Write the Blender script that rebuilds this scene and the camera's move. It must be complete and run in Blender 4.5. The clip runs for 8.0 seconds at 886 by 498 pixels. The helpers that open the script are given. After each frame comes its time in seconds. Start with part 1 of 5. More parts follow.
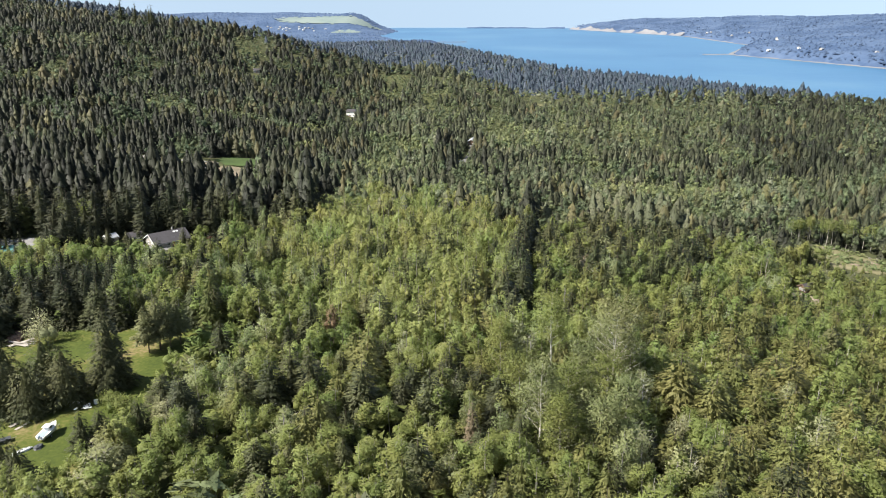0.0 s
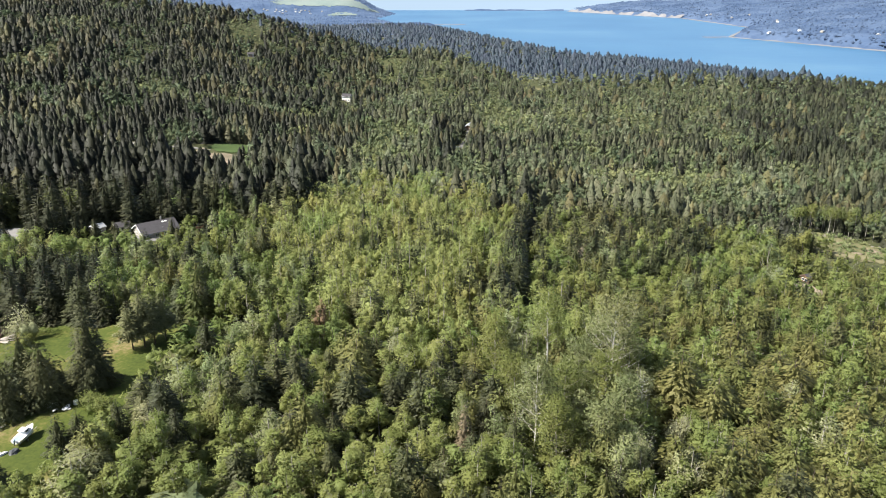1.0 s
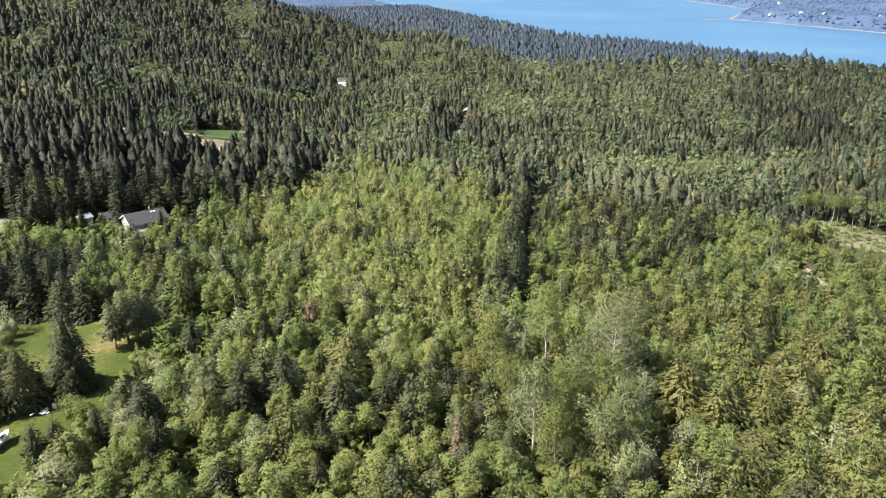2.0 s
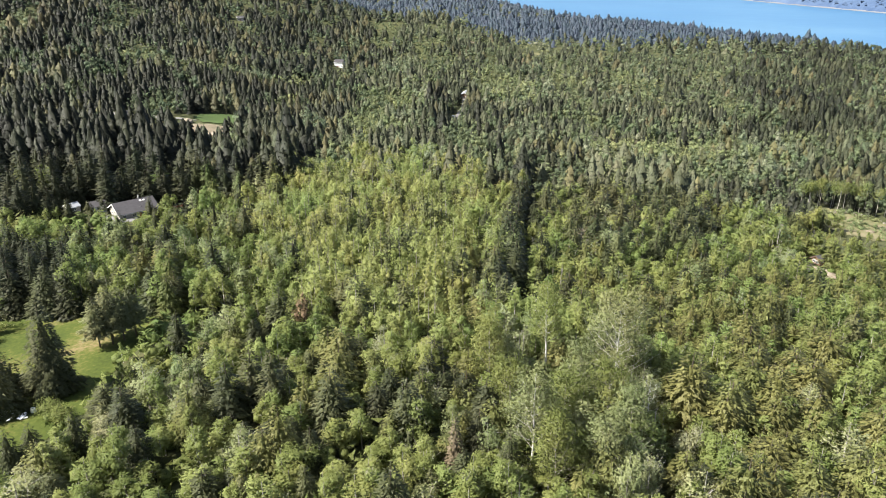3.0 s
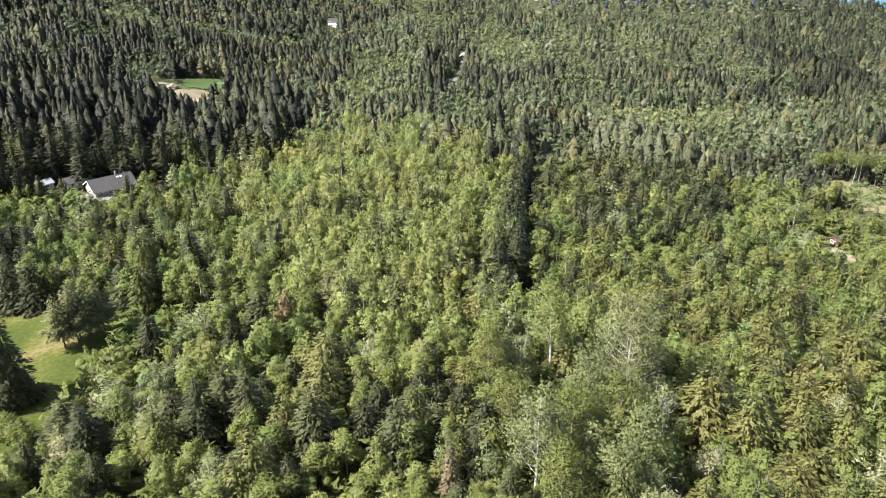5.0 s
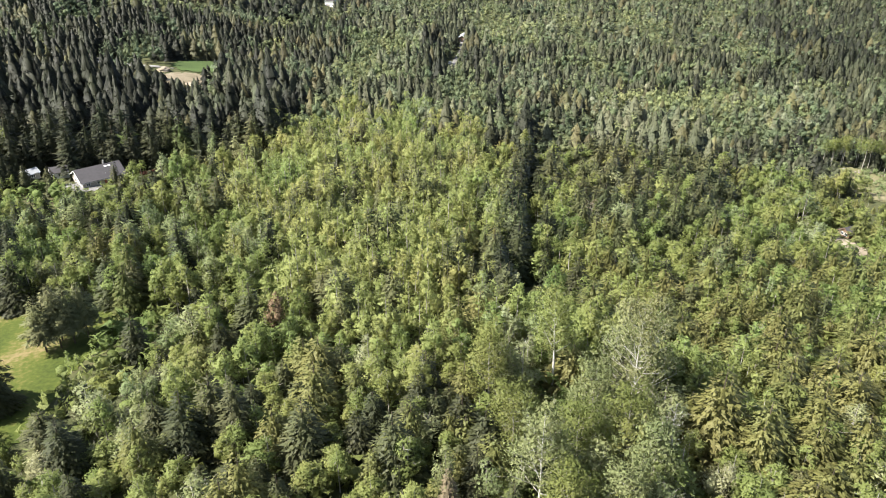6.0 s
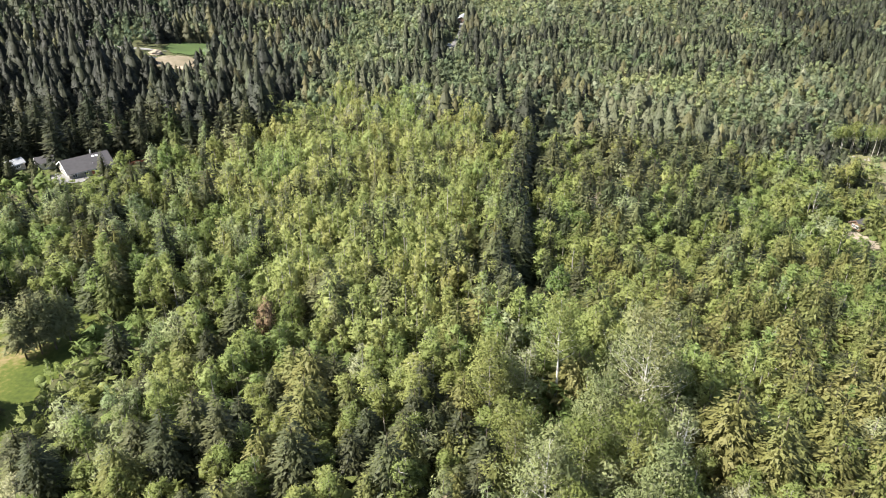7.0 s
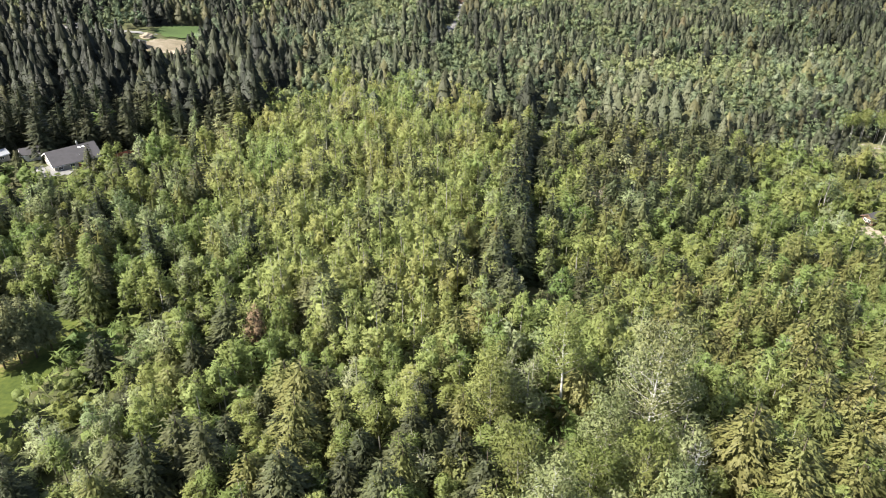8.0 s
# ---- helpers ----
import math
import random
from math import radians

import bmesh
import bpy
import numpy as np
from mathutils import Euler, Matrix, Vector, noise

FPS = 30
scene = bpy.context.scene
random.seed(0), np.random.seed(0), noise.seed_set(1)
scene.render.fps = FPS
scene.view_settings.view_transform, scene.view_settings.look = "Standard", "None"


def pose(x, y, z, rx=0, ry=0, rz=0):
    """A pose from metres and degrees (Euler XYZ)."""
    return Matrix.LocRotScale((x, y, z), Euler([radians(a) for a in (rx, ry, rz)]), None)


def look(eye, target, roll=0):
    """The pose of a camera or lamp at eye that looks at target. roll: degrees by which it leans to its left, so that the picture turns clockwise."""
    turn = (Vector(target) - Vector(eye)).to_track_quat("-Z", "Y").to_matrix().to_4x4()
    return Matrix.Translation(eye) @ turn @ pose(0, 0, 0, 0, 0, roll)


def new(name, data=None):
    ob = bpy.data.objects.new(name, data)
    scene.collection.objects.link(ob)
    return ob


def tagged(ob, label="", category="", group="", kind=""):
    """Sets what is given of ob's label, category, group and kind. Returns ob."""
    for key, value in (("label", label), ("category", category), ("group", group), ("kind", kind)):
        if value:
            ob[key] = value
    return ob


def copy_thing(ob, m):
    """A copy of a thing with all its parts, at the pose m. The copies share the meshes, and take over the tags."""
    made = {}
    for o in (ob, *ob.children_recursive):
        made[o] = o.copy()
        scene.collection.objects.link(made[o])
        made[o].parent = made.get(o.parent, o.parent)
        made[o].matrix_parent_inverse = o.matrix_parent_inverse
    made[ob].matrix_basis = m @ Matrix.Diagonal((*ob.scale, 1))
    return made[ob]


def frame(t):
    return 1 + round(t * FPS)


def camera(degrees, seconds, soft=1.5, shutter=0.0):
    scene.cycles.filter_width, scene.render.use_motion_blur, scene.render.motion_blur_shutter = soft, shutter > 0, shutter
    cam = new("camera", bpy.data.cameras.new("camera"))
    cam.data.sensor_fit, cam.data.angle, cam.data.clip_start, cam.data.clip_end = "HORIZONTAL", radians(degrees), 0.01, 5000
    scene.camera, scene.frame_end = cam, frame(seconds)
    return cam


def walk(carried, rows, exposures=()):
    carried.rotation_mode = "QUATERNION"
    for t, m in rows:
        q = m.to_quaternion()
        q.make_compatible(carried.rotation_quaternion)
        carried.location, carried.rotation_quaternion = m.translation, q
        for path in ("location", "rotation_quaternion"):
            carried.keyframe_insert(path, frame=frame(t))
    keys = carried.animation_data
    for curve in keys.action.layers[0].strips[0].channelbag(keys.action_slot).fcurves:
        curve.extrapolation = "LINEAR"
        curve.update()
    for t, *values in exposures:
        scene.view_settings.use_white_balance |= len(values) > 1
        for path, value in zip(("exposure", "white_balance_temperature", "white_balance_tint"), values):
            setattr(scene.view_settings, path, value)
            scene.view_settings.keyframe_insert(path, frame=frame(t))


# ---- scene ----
cam = camera(61.9, 8.0, 0.95)
METRES, EYE, TILT, LEAN, TURN = 70.0, 111.0, -18.3, 0.0, 0.0
ROWS = [
    (0.0, 0.0, 0.0, 0.0, 0.0, 0.0, -0.0),
    (0.5, 0.0118, 0.0477, 0.0177, -0.06, -0.62, 0.06),
    (1.0, 0.0213, 0.0987, 0.0359, -0.12, -1.25, 0.1),
    (1.5, 0.0296, 0.1522, 0.0552, -0.18, -1.88, 0.13),
    (3.0, 0.0476, 0.3207, 0.1191, -0.3, -3.98, 0.16),
    (3.5, 0.0517, 0.3794, 0.1422, -0.33, -4.77, 0.15),
    (4.0, 0.0549, 0.4389, 0.1661, -0.36, -5.57, 0.13),
    (4.5, 0.0579, 0.4993, 0.19, -0.39, -6.38, 0.13),
    (6.0, 0.0648, 0.6811, 0.2627, -0.47, -8.77, 0.15),
    (6.5, 0.067, 0.7425, 0.2873, -0.49, -9.58, 0.13),
    (7.0, 0.069, 0.8041, 0.3125, -0.51, -10.36, 0.13),
    (7.5, 0.0711, 0.8655, 0.3378, -0.54, -11.15, 0.13),
    (8.0, 0.0729, 0.9272, 0.3629, -0.56, -11.94, 0.13),
]
walk(cam, [(t, pose(0, 0, EYE, TILT, LEAN, TURN) @ pose(METRES * x, METRES * y, METRES * z, 90 + pitch, roll, yaw)) for t, x, y, z, yaw, pitch, roll in ROWS],
     exposures=[(0.0, 1.43), (3.0, 1.71), (8.0, 1.85)])

# ---- world, sun ----
SUN_DIR = Vector((-0.80, -0.30, 0.95)).normalized()      # towards the sun
SUN_ELEV = math.asin(SUN_DIR.z)
SUN_AZ = math.atan2(SUN_DIR.x, SUN_DIR.y)
world = bpy.data.worlds.new("world")
scene.world = world
world.use_nodes = True
wn, wl = world.node_tree.nodes, world.node_tree.links
sky = wn.new("ShaderNodeTexSky")
sky.sky_type = 'NISHITA'
sky.sun_disc = False
sky.sun_elevation, sky.sun_rotation = SUN_ELEV, SUN_AZ
sky.air_density, sky.dust_density, sky.ozone_density = 1.0, 1.0, 4.5
tc = wn.new("ShaderNodeTexCoord")
sx = wn.new("ShaderNodeSeparateXYZ")
mx = wn.new("ShaderNodeMath")
mx.operation = 'MAXIMUM'
mx.inputs[1].default_value = 0.13
cx = wn.new("ShaderNodeCombineXYZ")
wl.new(tc.outputs["Generated"], sx.inputs[0])
wl.new(sx.outputs[0], cx.inputs[0])
wl.new(sx.outputs[1], cx.inputs[1])
wl.new(sx.outputs[2], mx.inputs[0])
wl.new(mx.outputs[0], cx.inputs[2])
wl.new(cx.outputs[0], sky.inputs[0])
hz = wn.new("ShaderNodeHueSaturation")
hz.inputs["Saturation"].default_value = 0.74
wl.new(sky.outputs[0], hz.inputs["Color"])
wl.new(hz.outputs[0], wn["Background"].inputs[0])
wn["Background"].inputs[1].default_value = 0.066
sun_data = bpy.data.lights.new("sun", 'SUN')
sun_data.energy, sun_data.angle, sun_data.color = 4.9, radians(0.5), (1.0, 0.95, 0.86)
sun = new("sun", sun_data)
sun.matrix_world = look((0, 0, 400), Vector((0, 0, 400)) - SUN_DIR)

# ---- small helpers ----
RNG = np.random.default_rng(7)


def smooth(a, b, x):
    t = np.clip((x - a) / (b - a), 0, 1)
    return t * t * (3 - 2 * t)


def wobble(x, y, size, seed=0):
    """Smooth noise of about -1 to 1 in plan, for arrays, with waves of about that size."""
    r = np.random.default_rng(seed + 100)
    out = np.zeros_like(np.asarray(x, float))
    for k in range(7):
        a, p, f = r.uniform(0, 6.283), r.uniform(0, 6.283), r.uniform(0.6, 1.9) * 6.283 / size
        out += np.sin((x * math.cos(a) + y * math.sin(a)) * f + p)
    return out / 3.2


def inside(poly, x, y):
    x, y = np.asarray(x, float), np.asarray(y, float)
    res = np.zeros(x.shape, bool)
    n = len(poly)
    for i in range(n):
        (x0, y0), (x1, y1) = poly[i], poly[(i + 1) % n]
        if y0 == y1:
            continue
        cross = ((y0 > y) != (y1 > y)) & (x < (x1 - x0) * (y - y0) / (y1 - y0) + x0)
        res ^= cross
    return res


def away(line, x, y, closed=False):
    """Distance in plan to a polyline."""
    x, y = np.asarray(x, float), np.asarray(y, float)
    best = np.full(x.shape, 1e9)
    pts = list(line) + ([line[0]] if closed else [])
    for (x0, y0), (x1, y1) in zip(pts, pts[1:]):
        dx, dy = x1 - x0, y1 - y0
        t = np.clip(((x - x0) * dx + (y - y0) * dy) / (dx * dx + dy * dy), 0, 1)
        best = np.minimum(best, np.hypot(x - x0 - t * dx, y - y0 - t * dy))
    return best


# ---- the lie of the land ----
SEA = -30.0
COAST = [(2600, -600), (1500, 250), (900, 740), (640, 1090), (430, 1480), (260, 1720), (190, 2050), (70, 2500),
         (-40, 2800), (10, 3010), (-170, 3080), (-300, 3600), (-240, 4250), (-420, 4900), (-4800, 4900), (-4800, -4800), (2600, -4800)]
SHORE = [(4800, -200), (2400, 900), (1450, 1480), (1030, 1742), (850, 2265), (1120, 2800), (1130, 3640), (760, 4640), (1000, 4900), (4800, 4900)]


def ground(x, y):
    x, y = np.asarray(x, float), np.asarray(y, float)
    g = 20 - 0.055 * (y - 150)
    g = np.where(y > 560, -2.5 - 14 * smooth(560, 1450, y) - 12 * smooth(1450, 1800, y), g)
    g = np.where(y < 150, 20.0, g)
    g = g - 0.10 * np.maximum(x, 0) * (1 - 0.6 * smooth(250, 700, x))
    ramp = 0.26 * np.maximum(-x - 85, 0)
    ramp = np.where(ramp > 90, 90 + 60 * (1 - np.exp(-(ramp - 90) / 60)), ramp)
    g = g + ramp * smooth(100, 950, y) * (1 - smooth(1250, 2100, y))
    g = g + 30 * smooth(-520, -260, x) * (1 - smooth(-20, 150, x)) * smooth(820, 1080, y) * (1 - smooth(1130, 1420, y))
    g = np.where(g < -14, -26 + 12 * np.exp((g + 14) / 12), g)
    g = g + 0.5 * wobble(x, y, 60, 3) + 1.5 * wobble(x, y, 220, 4) * smooth(250, 600, np.hypot(x, y))
    return g


def land(x, y):
    x, y = np.asarray(x, float), np.asarray(y, float)
    near, far = inside(COAST, x, y), inside(SHORE, x, y)
    dc, ds = away(COAST, x, y, True), away(SHORE, x, y, True)
    g = ground(x, y)
    plateau = 84 * smooth(3750, 4250, y) * smooth(10, 250, dc) * smooth(-190, -430, x)
    g = g + plateau + 5 * wobble(x, y, 500, 8) * smooth(2000, 3000, y)
    g = np.minimum(g, SEA - 2 + 0.35 * dc + plateau)
    hills = SEA + 1 + 15 * smooth(4, 40, ds) + (92 + 16 * wobble(x, y, 900, 11)) * (1 - np.exp(-ds / 650)) + 3 * wobble(x, y, 160, 12) * smooth(30, 200, ds)
    sea_bed = SEA - 14
    return np.where(near, g, np.where(far, hills, sea_bed))


def zone_lawn(x, y):
    return inside([(-128, 172), (-128, 200), (-108, 209), (-76, 209), (-71, 200), (-74, 176), (-71, 164), (-78, 146), (-73, 128), (-90, 116), (-150, 110), (-150, 172)], x, y)


# open places: x, y, half width, half depth
OPEN = [(-119, 299, 13, 11), (-138, 486, 21, 33), (-190, 489, 42, 5), (-107, 306, 8, 9), (-138, 302, 9, 8), (-98, 786, 7, 14), (32, 985, 25, 10), (203, 356, 21, 27),
        (146, 278, 6, 11), (-172, 437, 9, 4), (-176, 296, 16, 9), (-222, 892, 8, 12), (126, 1008, 20, 30)]
TRAIL = [(27, 212), (31, 240), (37, 290), (46, 345), (54, 392)]
ROAD = [(10, 505), (14, 545), (22, 600), (26, 660), (36, 720)]


# lone trees: x, y
LONE = {"birch": (28.5, 175.5), "plume": (14.4, 167.5), "cottonwood": (43.0, 168.5), "second": (21.0, 140.0), "dead": (6.2, 136.7), "blossom": (53.7, 145.7),
        "snag": (47.4, 155.0), "pale": (24.1, 209.0), "grey": (158.5, 377.0), "rust": (-31.2, 190.3), "bare": (54.2, 268.0)}
# tall poplars in the hollow: x, y, height
GROVE = [(33.0, 159.0, 18), (37.5, 151.5, 19), (28.5, 148.0, 17), (40.5, 143.5, 18), (18.0, 152.5, 17), (24.5, 133.5, 17), (34.5, 136.5, 16)]
# single trees that stand out of the wood: x, y
SET_FIRS = [(-30.4, 162.5), (-35.7, 155.9), (-30.6, 152.7), (-17.6, 165.6), (0.9, 161.0), (4.2, 158.2), (12.8, 150.9), (-18.2, 148.7), (-42.1, 183.8), (-37.7, 194.2), (-9.4, 151.5), (-7.1, 156.6),
            (-60.8, 150.5), (-42.3, 210.8), (41.0, 218.4), (65.8, 224.9), (37.1, 251.9), (68.8, 211.4), (67.2, 288.7), (78.2, 308.9), (85.2, 281.1), (89.8, 274.8), (98.5, 313.7), (20.5, 275.2),
            (-7.2, 350.5), (3.2, 348.7), (-37.7, 321.9), (-21.5, 305.9), (-21.9, 271.1), (-14.4, 252.8), (-50.7, 336.0), (-76.1, 305.2), (162.6, 376.6)]
SET_FIRS += [(-58.9, 147.1), (-52.3, 136.6), (-39.6, 151.8), (11.0, 144.0), (7.7, 133.0), (43.2, 133.7), (-3.0, 146.2), (-4.8, 122.1), (2.2, 168.1), (-60.9, 184.6)]
SET_CEDARS = [(81.2, 204.7), (98.3, 214.6), (63.2, 153.9), (57.5, 160.5), (78.1, 162.5), (89.4, 170.4), (105.4, 201.9), (110.0, 237.3), (41.0, 200.6), (14.3, 195.2), (102.6, 240.7), (76.9, 222.5),
              (79.3, 194.6), (78.8, 149.4), (82.9, 138.0), (39.3, 147.8), (33.4, 134.1), (158.3, 268.9), (131.6, 237.8), (102.8, 189.0), (126.5, 197.2), (63.7, 131.5), (95.2, 151.7)]
SET_PALE = [(37.7, 170.6), (149.1, 440.5), (159.3, 451.9), (64.9, 315.8), (71.3, 353.2), (-9.7, 174.5), (43.3, 390.5), (72.4, 423.8), (59.7, 137.6), (85.4, 145.6), (86.1, 163.4), (67.8, 273.1), (-59.3, 159.2)]
# where the wood stays low: x, y, half width, half depth, share of the height
LOW = [(29, 166, 7, 9, 0.5), (-119, 279, 24, 17, 0.42), (-178, 276, 20, 14, 0.45), (50, 147, 4, 7, 0.5), (186, 312, 30, 24, 0.36), (137, 256, 9, 16, 0.4),
       (-134, 432, 26, 24, 0.42), (-140, 280, 14, 14, 0.6), (-65, 180, 9, 25, 0.4), (-190, 458, 44, 22, 0.7), (-97, 745, 12, 32, 0.4), (20, 560, 8, 50, 0.75), (-75, 146, 8, 22, 0.5), (205, 400, 26, 9, 0.75), (-172, 418, 14, 14, 0.7), (-220, 850, 10, 34, 0.6)]


def clearing(x, y, grow=0.0):
    res = zone_lawn(x, y)
    for cx0, cy0, rx, ry in OPEN:
        res |= ((x - cx0) / (rx + grow)) ** 2 + ((y - cy0) / (ry + grow)) ** 2 < 1
    for lx, ly in LONE.values():
        res |= np.hypot(x - lx, y - ly) < 2.0 + grow
    for lx, ly, lh in GROVE:
        res |= np.hypot(x - lx, y - ly) < 2.2 + grow
    for lx, ly in SET_FIRS + SET_PALE:
        res |= np.hypot(x - lx, y - ly) < 1.6 + grow
    for lx, ly in SET_CEDARS:
        res |= np.hypot(x - lx, y - ly) < 3.2 + grow
    res |= away(TRAIL, x, y) < 1.2 + grow
    res |= away(ROAD, x, y) < 2.6 + grow
    return res


# ---- materials ----
def material(name, rough=0.8, spec=0.25):
    m = bpy.data.materials.new(name)
    m.use_nodes = True
    b = m.node_tree.nodes["Principled BSDF"]
    b.inputs["Roughness"].default_value = rough
    b.inputs["Specular IOR Level"].default_value = spec
    return m, m.node_tree.nodes, m.node_tree.links, b


def ramp_node(nodes, stops):
    r = nodes.new("ShaderNodeValToRGB")
    e = r.color_ramp.elements
    while len(e) < len(stops):
        e.new(0.5)
    for el, (p, c) in zip(e, stops):
        el.position, el.color = p, (*c, 1)
    return r


def noise_node(nodes, links, scale, detail=4, vector=None):
    n = nodes.new("ShaderNodeTexNoise")
    n.inputs["Scale"].default_value, n.inputs["Detail"].default_value = scale, detail
    if vector is None:
        t = nodes.new("ShaderNodeTexCoord")
        vector = t.outputs["Object"]
    links.new(vector, n.inputs["Vector"])
    return n


def math_node(nodes, links, op, a, b):
    n = nodes.new("ShaderNodeMath")
    n.operation = op
    for i, v in enumerate((a, b)):
        if isinstance(v, (int, float)):
            n.inputs[i].default_value = v
        else:
            links.new(v, n.inputs[i])
    return n.outputs[0]


def foliage(name, stops, through_light=0.3, spread=0.21):
    """Leaves: the tree's own tone, with a spread from leaf to leaf."""
    m, n, l, b = material(name, 0.6, 0.2)
    at = n.new("ShaderNodeAttribute")
    at.attribute_name = "tone"
    geo = n.new("ShaderNodeNewGeometry")
    t = math_node(n, l, 'ADD', math_node(n, l, 'MULTIPLY', at.outputs["Fac"], 1 - spread), math_node(n, l, 'MULTIPLY', geo.outputs["Random Per Island"], spread))
    r = ramp_node(n, stops)
    l.new(t, r.inputs[0])
    grain = noise_node(n, l, 5.0 if spread > 0.2 else 2.4, 3)
    lift = ramp_node(n, [(0.3, (0.72, 0.72, 0.72)), (0.5, (1.0, 1.0, 1.0)), (0.72, (1.25, 1.25, 1.25))])
    l.new(grain.outputs[0], lift.inputs[0])
    tint = n.new("ShaderNodeMix")
    tint.data_type, tint.blend_type = 'RGBA', 'MULTIPLY'
    tint.inputs[0].default_value = 1.0
    l.new(r.outputs[0], tint.inputs[6])
    l.new(lift.outputs[0], tint.inputs[7])
    drift = noise_node(n, l, 0.05, 2)
    info = n.new("ShaderNodeObjectInfo")
    hue = n.new("ShaderNodeHueSaturation")
    d = math_node(n, l, 'ADD', drift.outputs[0], math_node(n, l, 'MULTIPLY', info.outputs["Random"], 0.22))
    l.new(math_node(n, l, 'ADD', math_node(n, l, 'MULTIPLY', d, 0.13), 0.411), hue.inputs["Hue"])
    hue.inputs["Saturation"].default_value = 1.06
    l.new(tint.outputs[2], hue.inputs["Color"])
    l.new(hue.outputs[0], b.inputs["Base Color"])
    tr = n.new("ShaderNodeBsdfTranslucent")
    l.new(hue.outputs[0], tr.inputs["Color"])
    mix = n.new("ShaderNodeMixShader")
    mix.inputs[0].default_value = through_light
    l.new(b.outputs[0], mix.inputs[1])
    l.new(tr.outputs[0], mix.inputs[2])
    # gaps between the single leaves
    holes = noise_node(n, l, 6.0 if spread > 0.2 else 2.2, 3)
    cut = math_node(n, l, 'GREATER_THAN', holes.outputs[0], 0.42)
    gap = n.new("ShaderNodeBsdfTransparent")
    leafy_ = n.new("ShaderNodeMixShader")
    l.new(cut, leafy_.inputs[0])
    l.new(gap.outputs[0], leafy_.inputs[1])
    l.new(mix.outputs[0], leafy_.inputs[2])
    l.new(leafy_.outputs[0], n["Material Output"].inputs["Surface"])
    return m


def surface(name, stops, scale, rough=0.9, fine=12.0, bump=0.3, spec=0.2):
    """A rough surface with broad stains and fine grain."""
    m, n, l, b = material(name, rough, spec)
    n1, n2 = noise_node(n, l, scale, 5), noise_node(n, l, scale * fine, 3)
    t = math_node(n, l, 'ADD', math_node(n, l, 'MULTIPLY', n1.outputs[0], 0.65), math_node(n, l, 'MULTIPLY', n2.outputs[0], 0.35))
    r = ramp_node(n, stops)
    l.new(t, r.inputs[0])
    l.new(r.outputs[0], b.inputs["Base Color"])
    bp = n.new("ShaderNodeBump")
    bp.inputs["Strength"].default_value = bump
    bp.inputs["Distance"].default_value = 0.3 / (scale * fine)
    l.new(n2.outputs[0], bp.inputs["Height"])
    l.new(bp.outputs[0], b.inputs["Normal"])
    return m


PALETTE = {
    "alder": ("alder_leaves", [(0.0, (0.104, 0.134, 0.045)), (0.45, (0.178, 0.217, 0.076)), (0.75, (0.236, 0.273, 0.102)), (1.0, (0.285, 0.315, 0.128))], 0.5),
    "fir": ("fir_needles", [(0.0, (0.024, 0.029, 0.016)), (0.5, (0.082, 0.091, 0.042)), (1.0, (0.155, 0.162, 0.077))], 0.25),
    "cedar": ("cedar_sprays", [(0.0, (0.070, 0.080, 0.027)), (0.5, (0.130, 0.140, 0.052)), (1.0, (0.190, 0.188, 0.074))], 0.3),
    # far firs: distance haze is put into the blue of their colour
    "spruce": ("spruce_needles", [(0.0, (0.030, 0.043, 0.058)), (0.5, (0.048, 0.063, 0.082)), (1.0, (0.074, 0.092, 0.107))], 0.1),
    "willow": ("willow_leaves", [(0.0, (0.122, 0.156, 0.074)), (0.5, (0.195, 0.228, 0.106)), (1.0, (0.31, 0.318, 0.19))], 0.4),
}
LEAF = {k: foliage(*v) for k, v in PALETTE.items()}
# same kinds farther off: greyer leaf colours that carry the haze
PALETTE_HAZE = dict(PALETTE)
PALETTE_HAZE["alder"] = ("alder_leaves", [(0.0, (0.070, 0.096, 0.058)), (0.5, (0.135, 0.166, 0.088)), (1.0, (0.24, 0.275, 0.13))], 0.38)
PALETTE_HAZE["cedar"] = ("cedar_sprays", [(0.0, (0.048, 0.05, 0.026)), (0.5, (0.10, 0.1, 0.048)), (1.0, (0.15, 0.145, 0.072))], 0.25)
PALETTE_HAZE["willow"] = ("willow_leaves", [(0.0, (0.085, 0.108, 0.064)), (0.5, (0.15, 0.175, 0.105)), (1.0, (0.25, 0.26, 0.18))], 0.34)
# low fir stops darkened: self-shadow of the crowns put into the colour
PALETTE_HAZE["fir"] = ("fir_needles", [(0.0, (0.011, 0.013, 0.009)), (0.3, (0.034, 0.040, 0.023)), (0.6, (0.074, 0.084, 0.050)), (1.0, (0.128, 0.138, 0.085))], 0.2)
LEAF_HAZE = {k: foliage("far_" + n, st, th, 0.1) for k, (n, st, th) in PALETTE_HAZE.items()}
BARK_PALE = surface("pale_bark", [(0.3, (0.16, 0.14, 0.12)), (0.7, (0.42, 0.40, 0.36))], 0.8)
BARK_DARK = surface("dark_bark", [(0.3, (0.05, 0.04, 0.03)), (0.7, (0.14, 0.11, 0.085))], 0.8)
WATER, n_, l_, b_ = material("sea_water", 0.35, 0.2)
w0 = noise_node(n_, l_, 0.0022, 4)
wr = ramp_node(n_, [(0.35, (0.036, 0.108, 0.205)), (0.55, (0.046, 0.126, 0.225)), (0.75, (0.075, 0.16, 0.245))])
l_.new(w0.outputs[0], wr.inputs[0])
l_.new(wr.outputs[0], b_.inputs["Base Color"])
w1 = noise_node(n_, l_, 0.02, 6)
bp_ = n_.new("ShaderNodeBump")
bp_.inputs["Strength"].default_value, bp_.inputs["Distance"].default_value = 0.6, 1.0
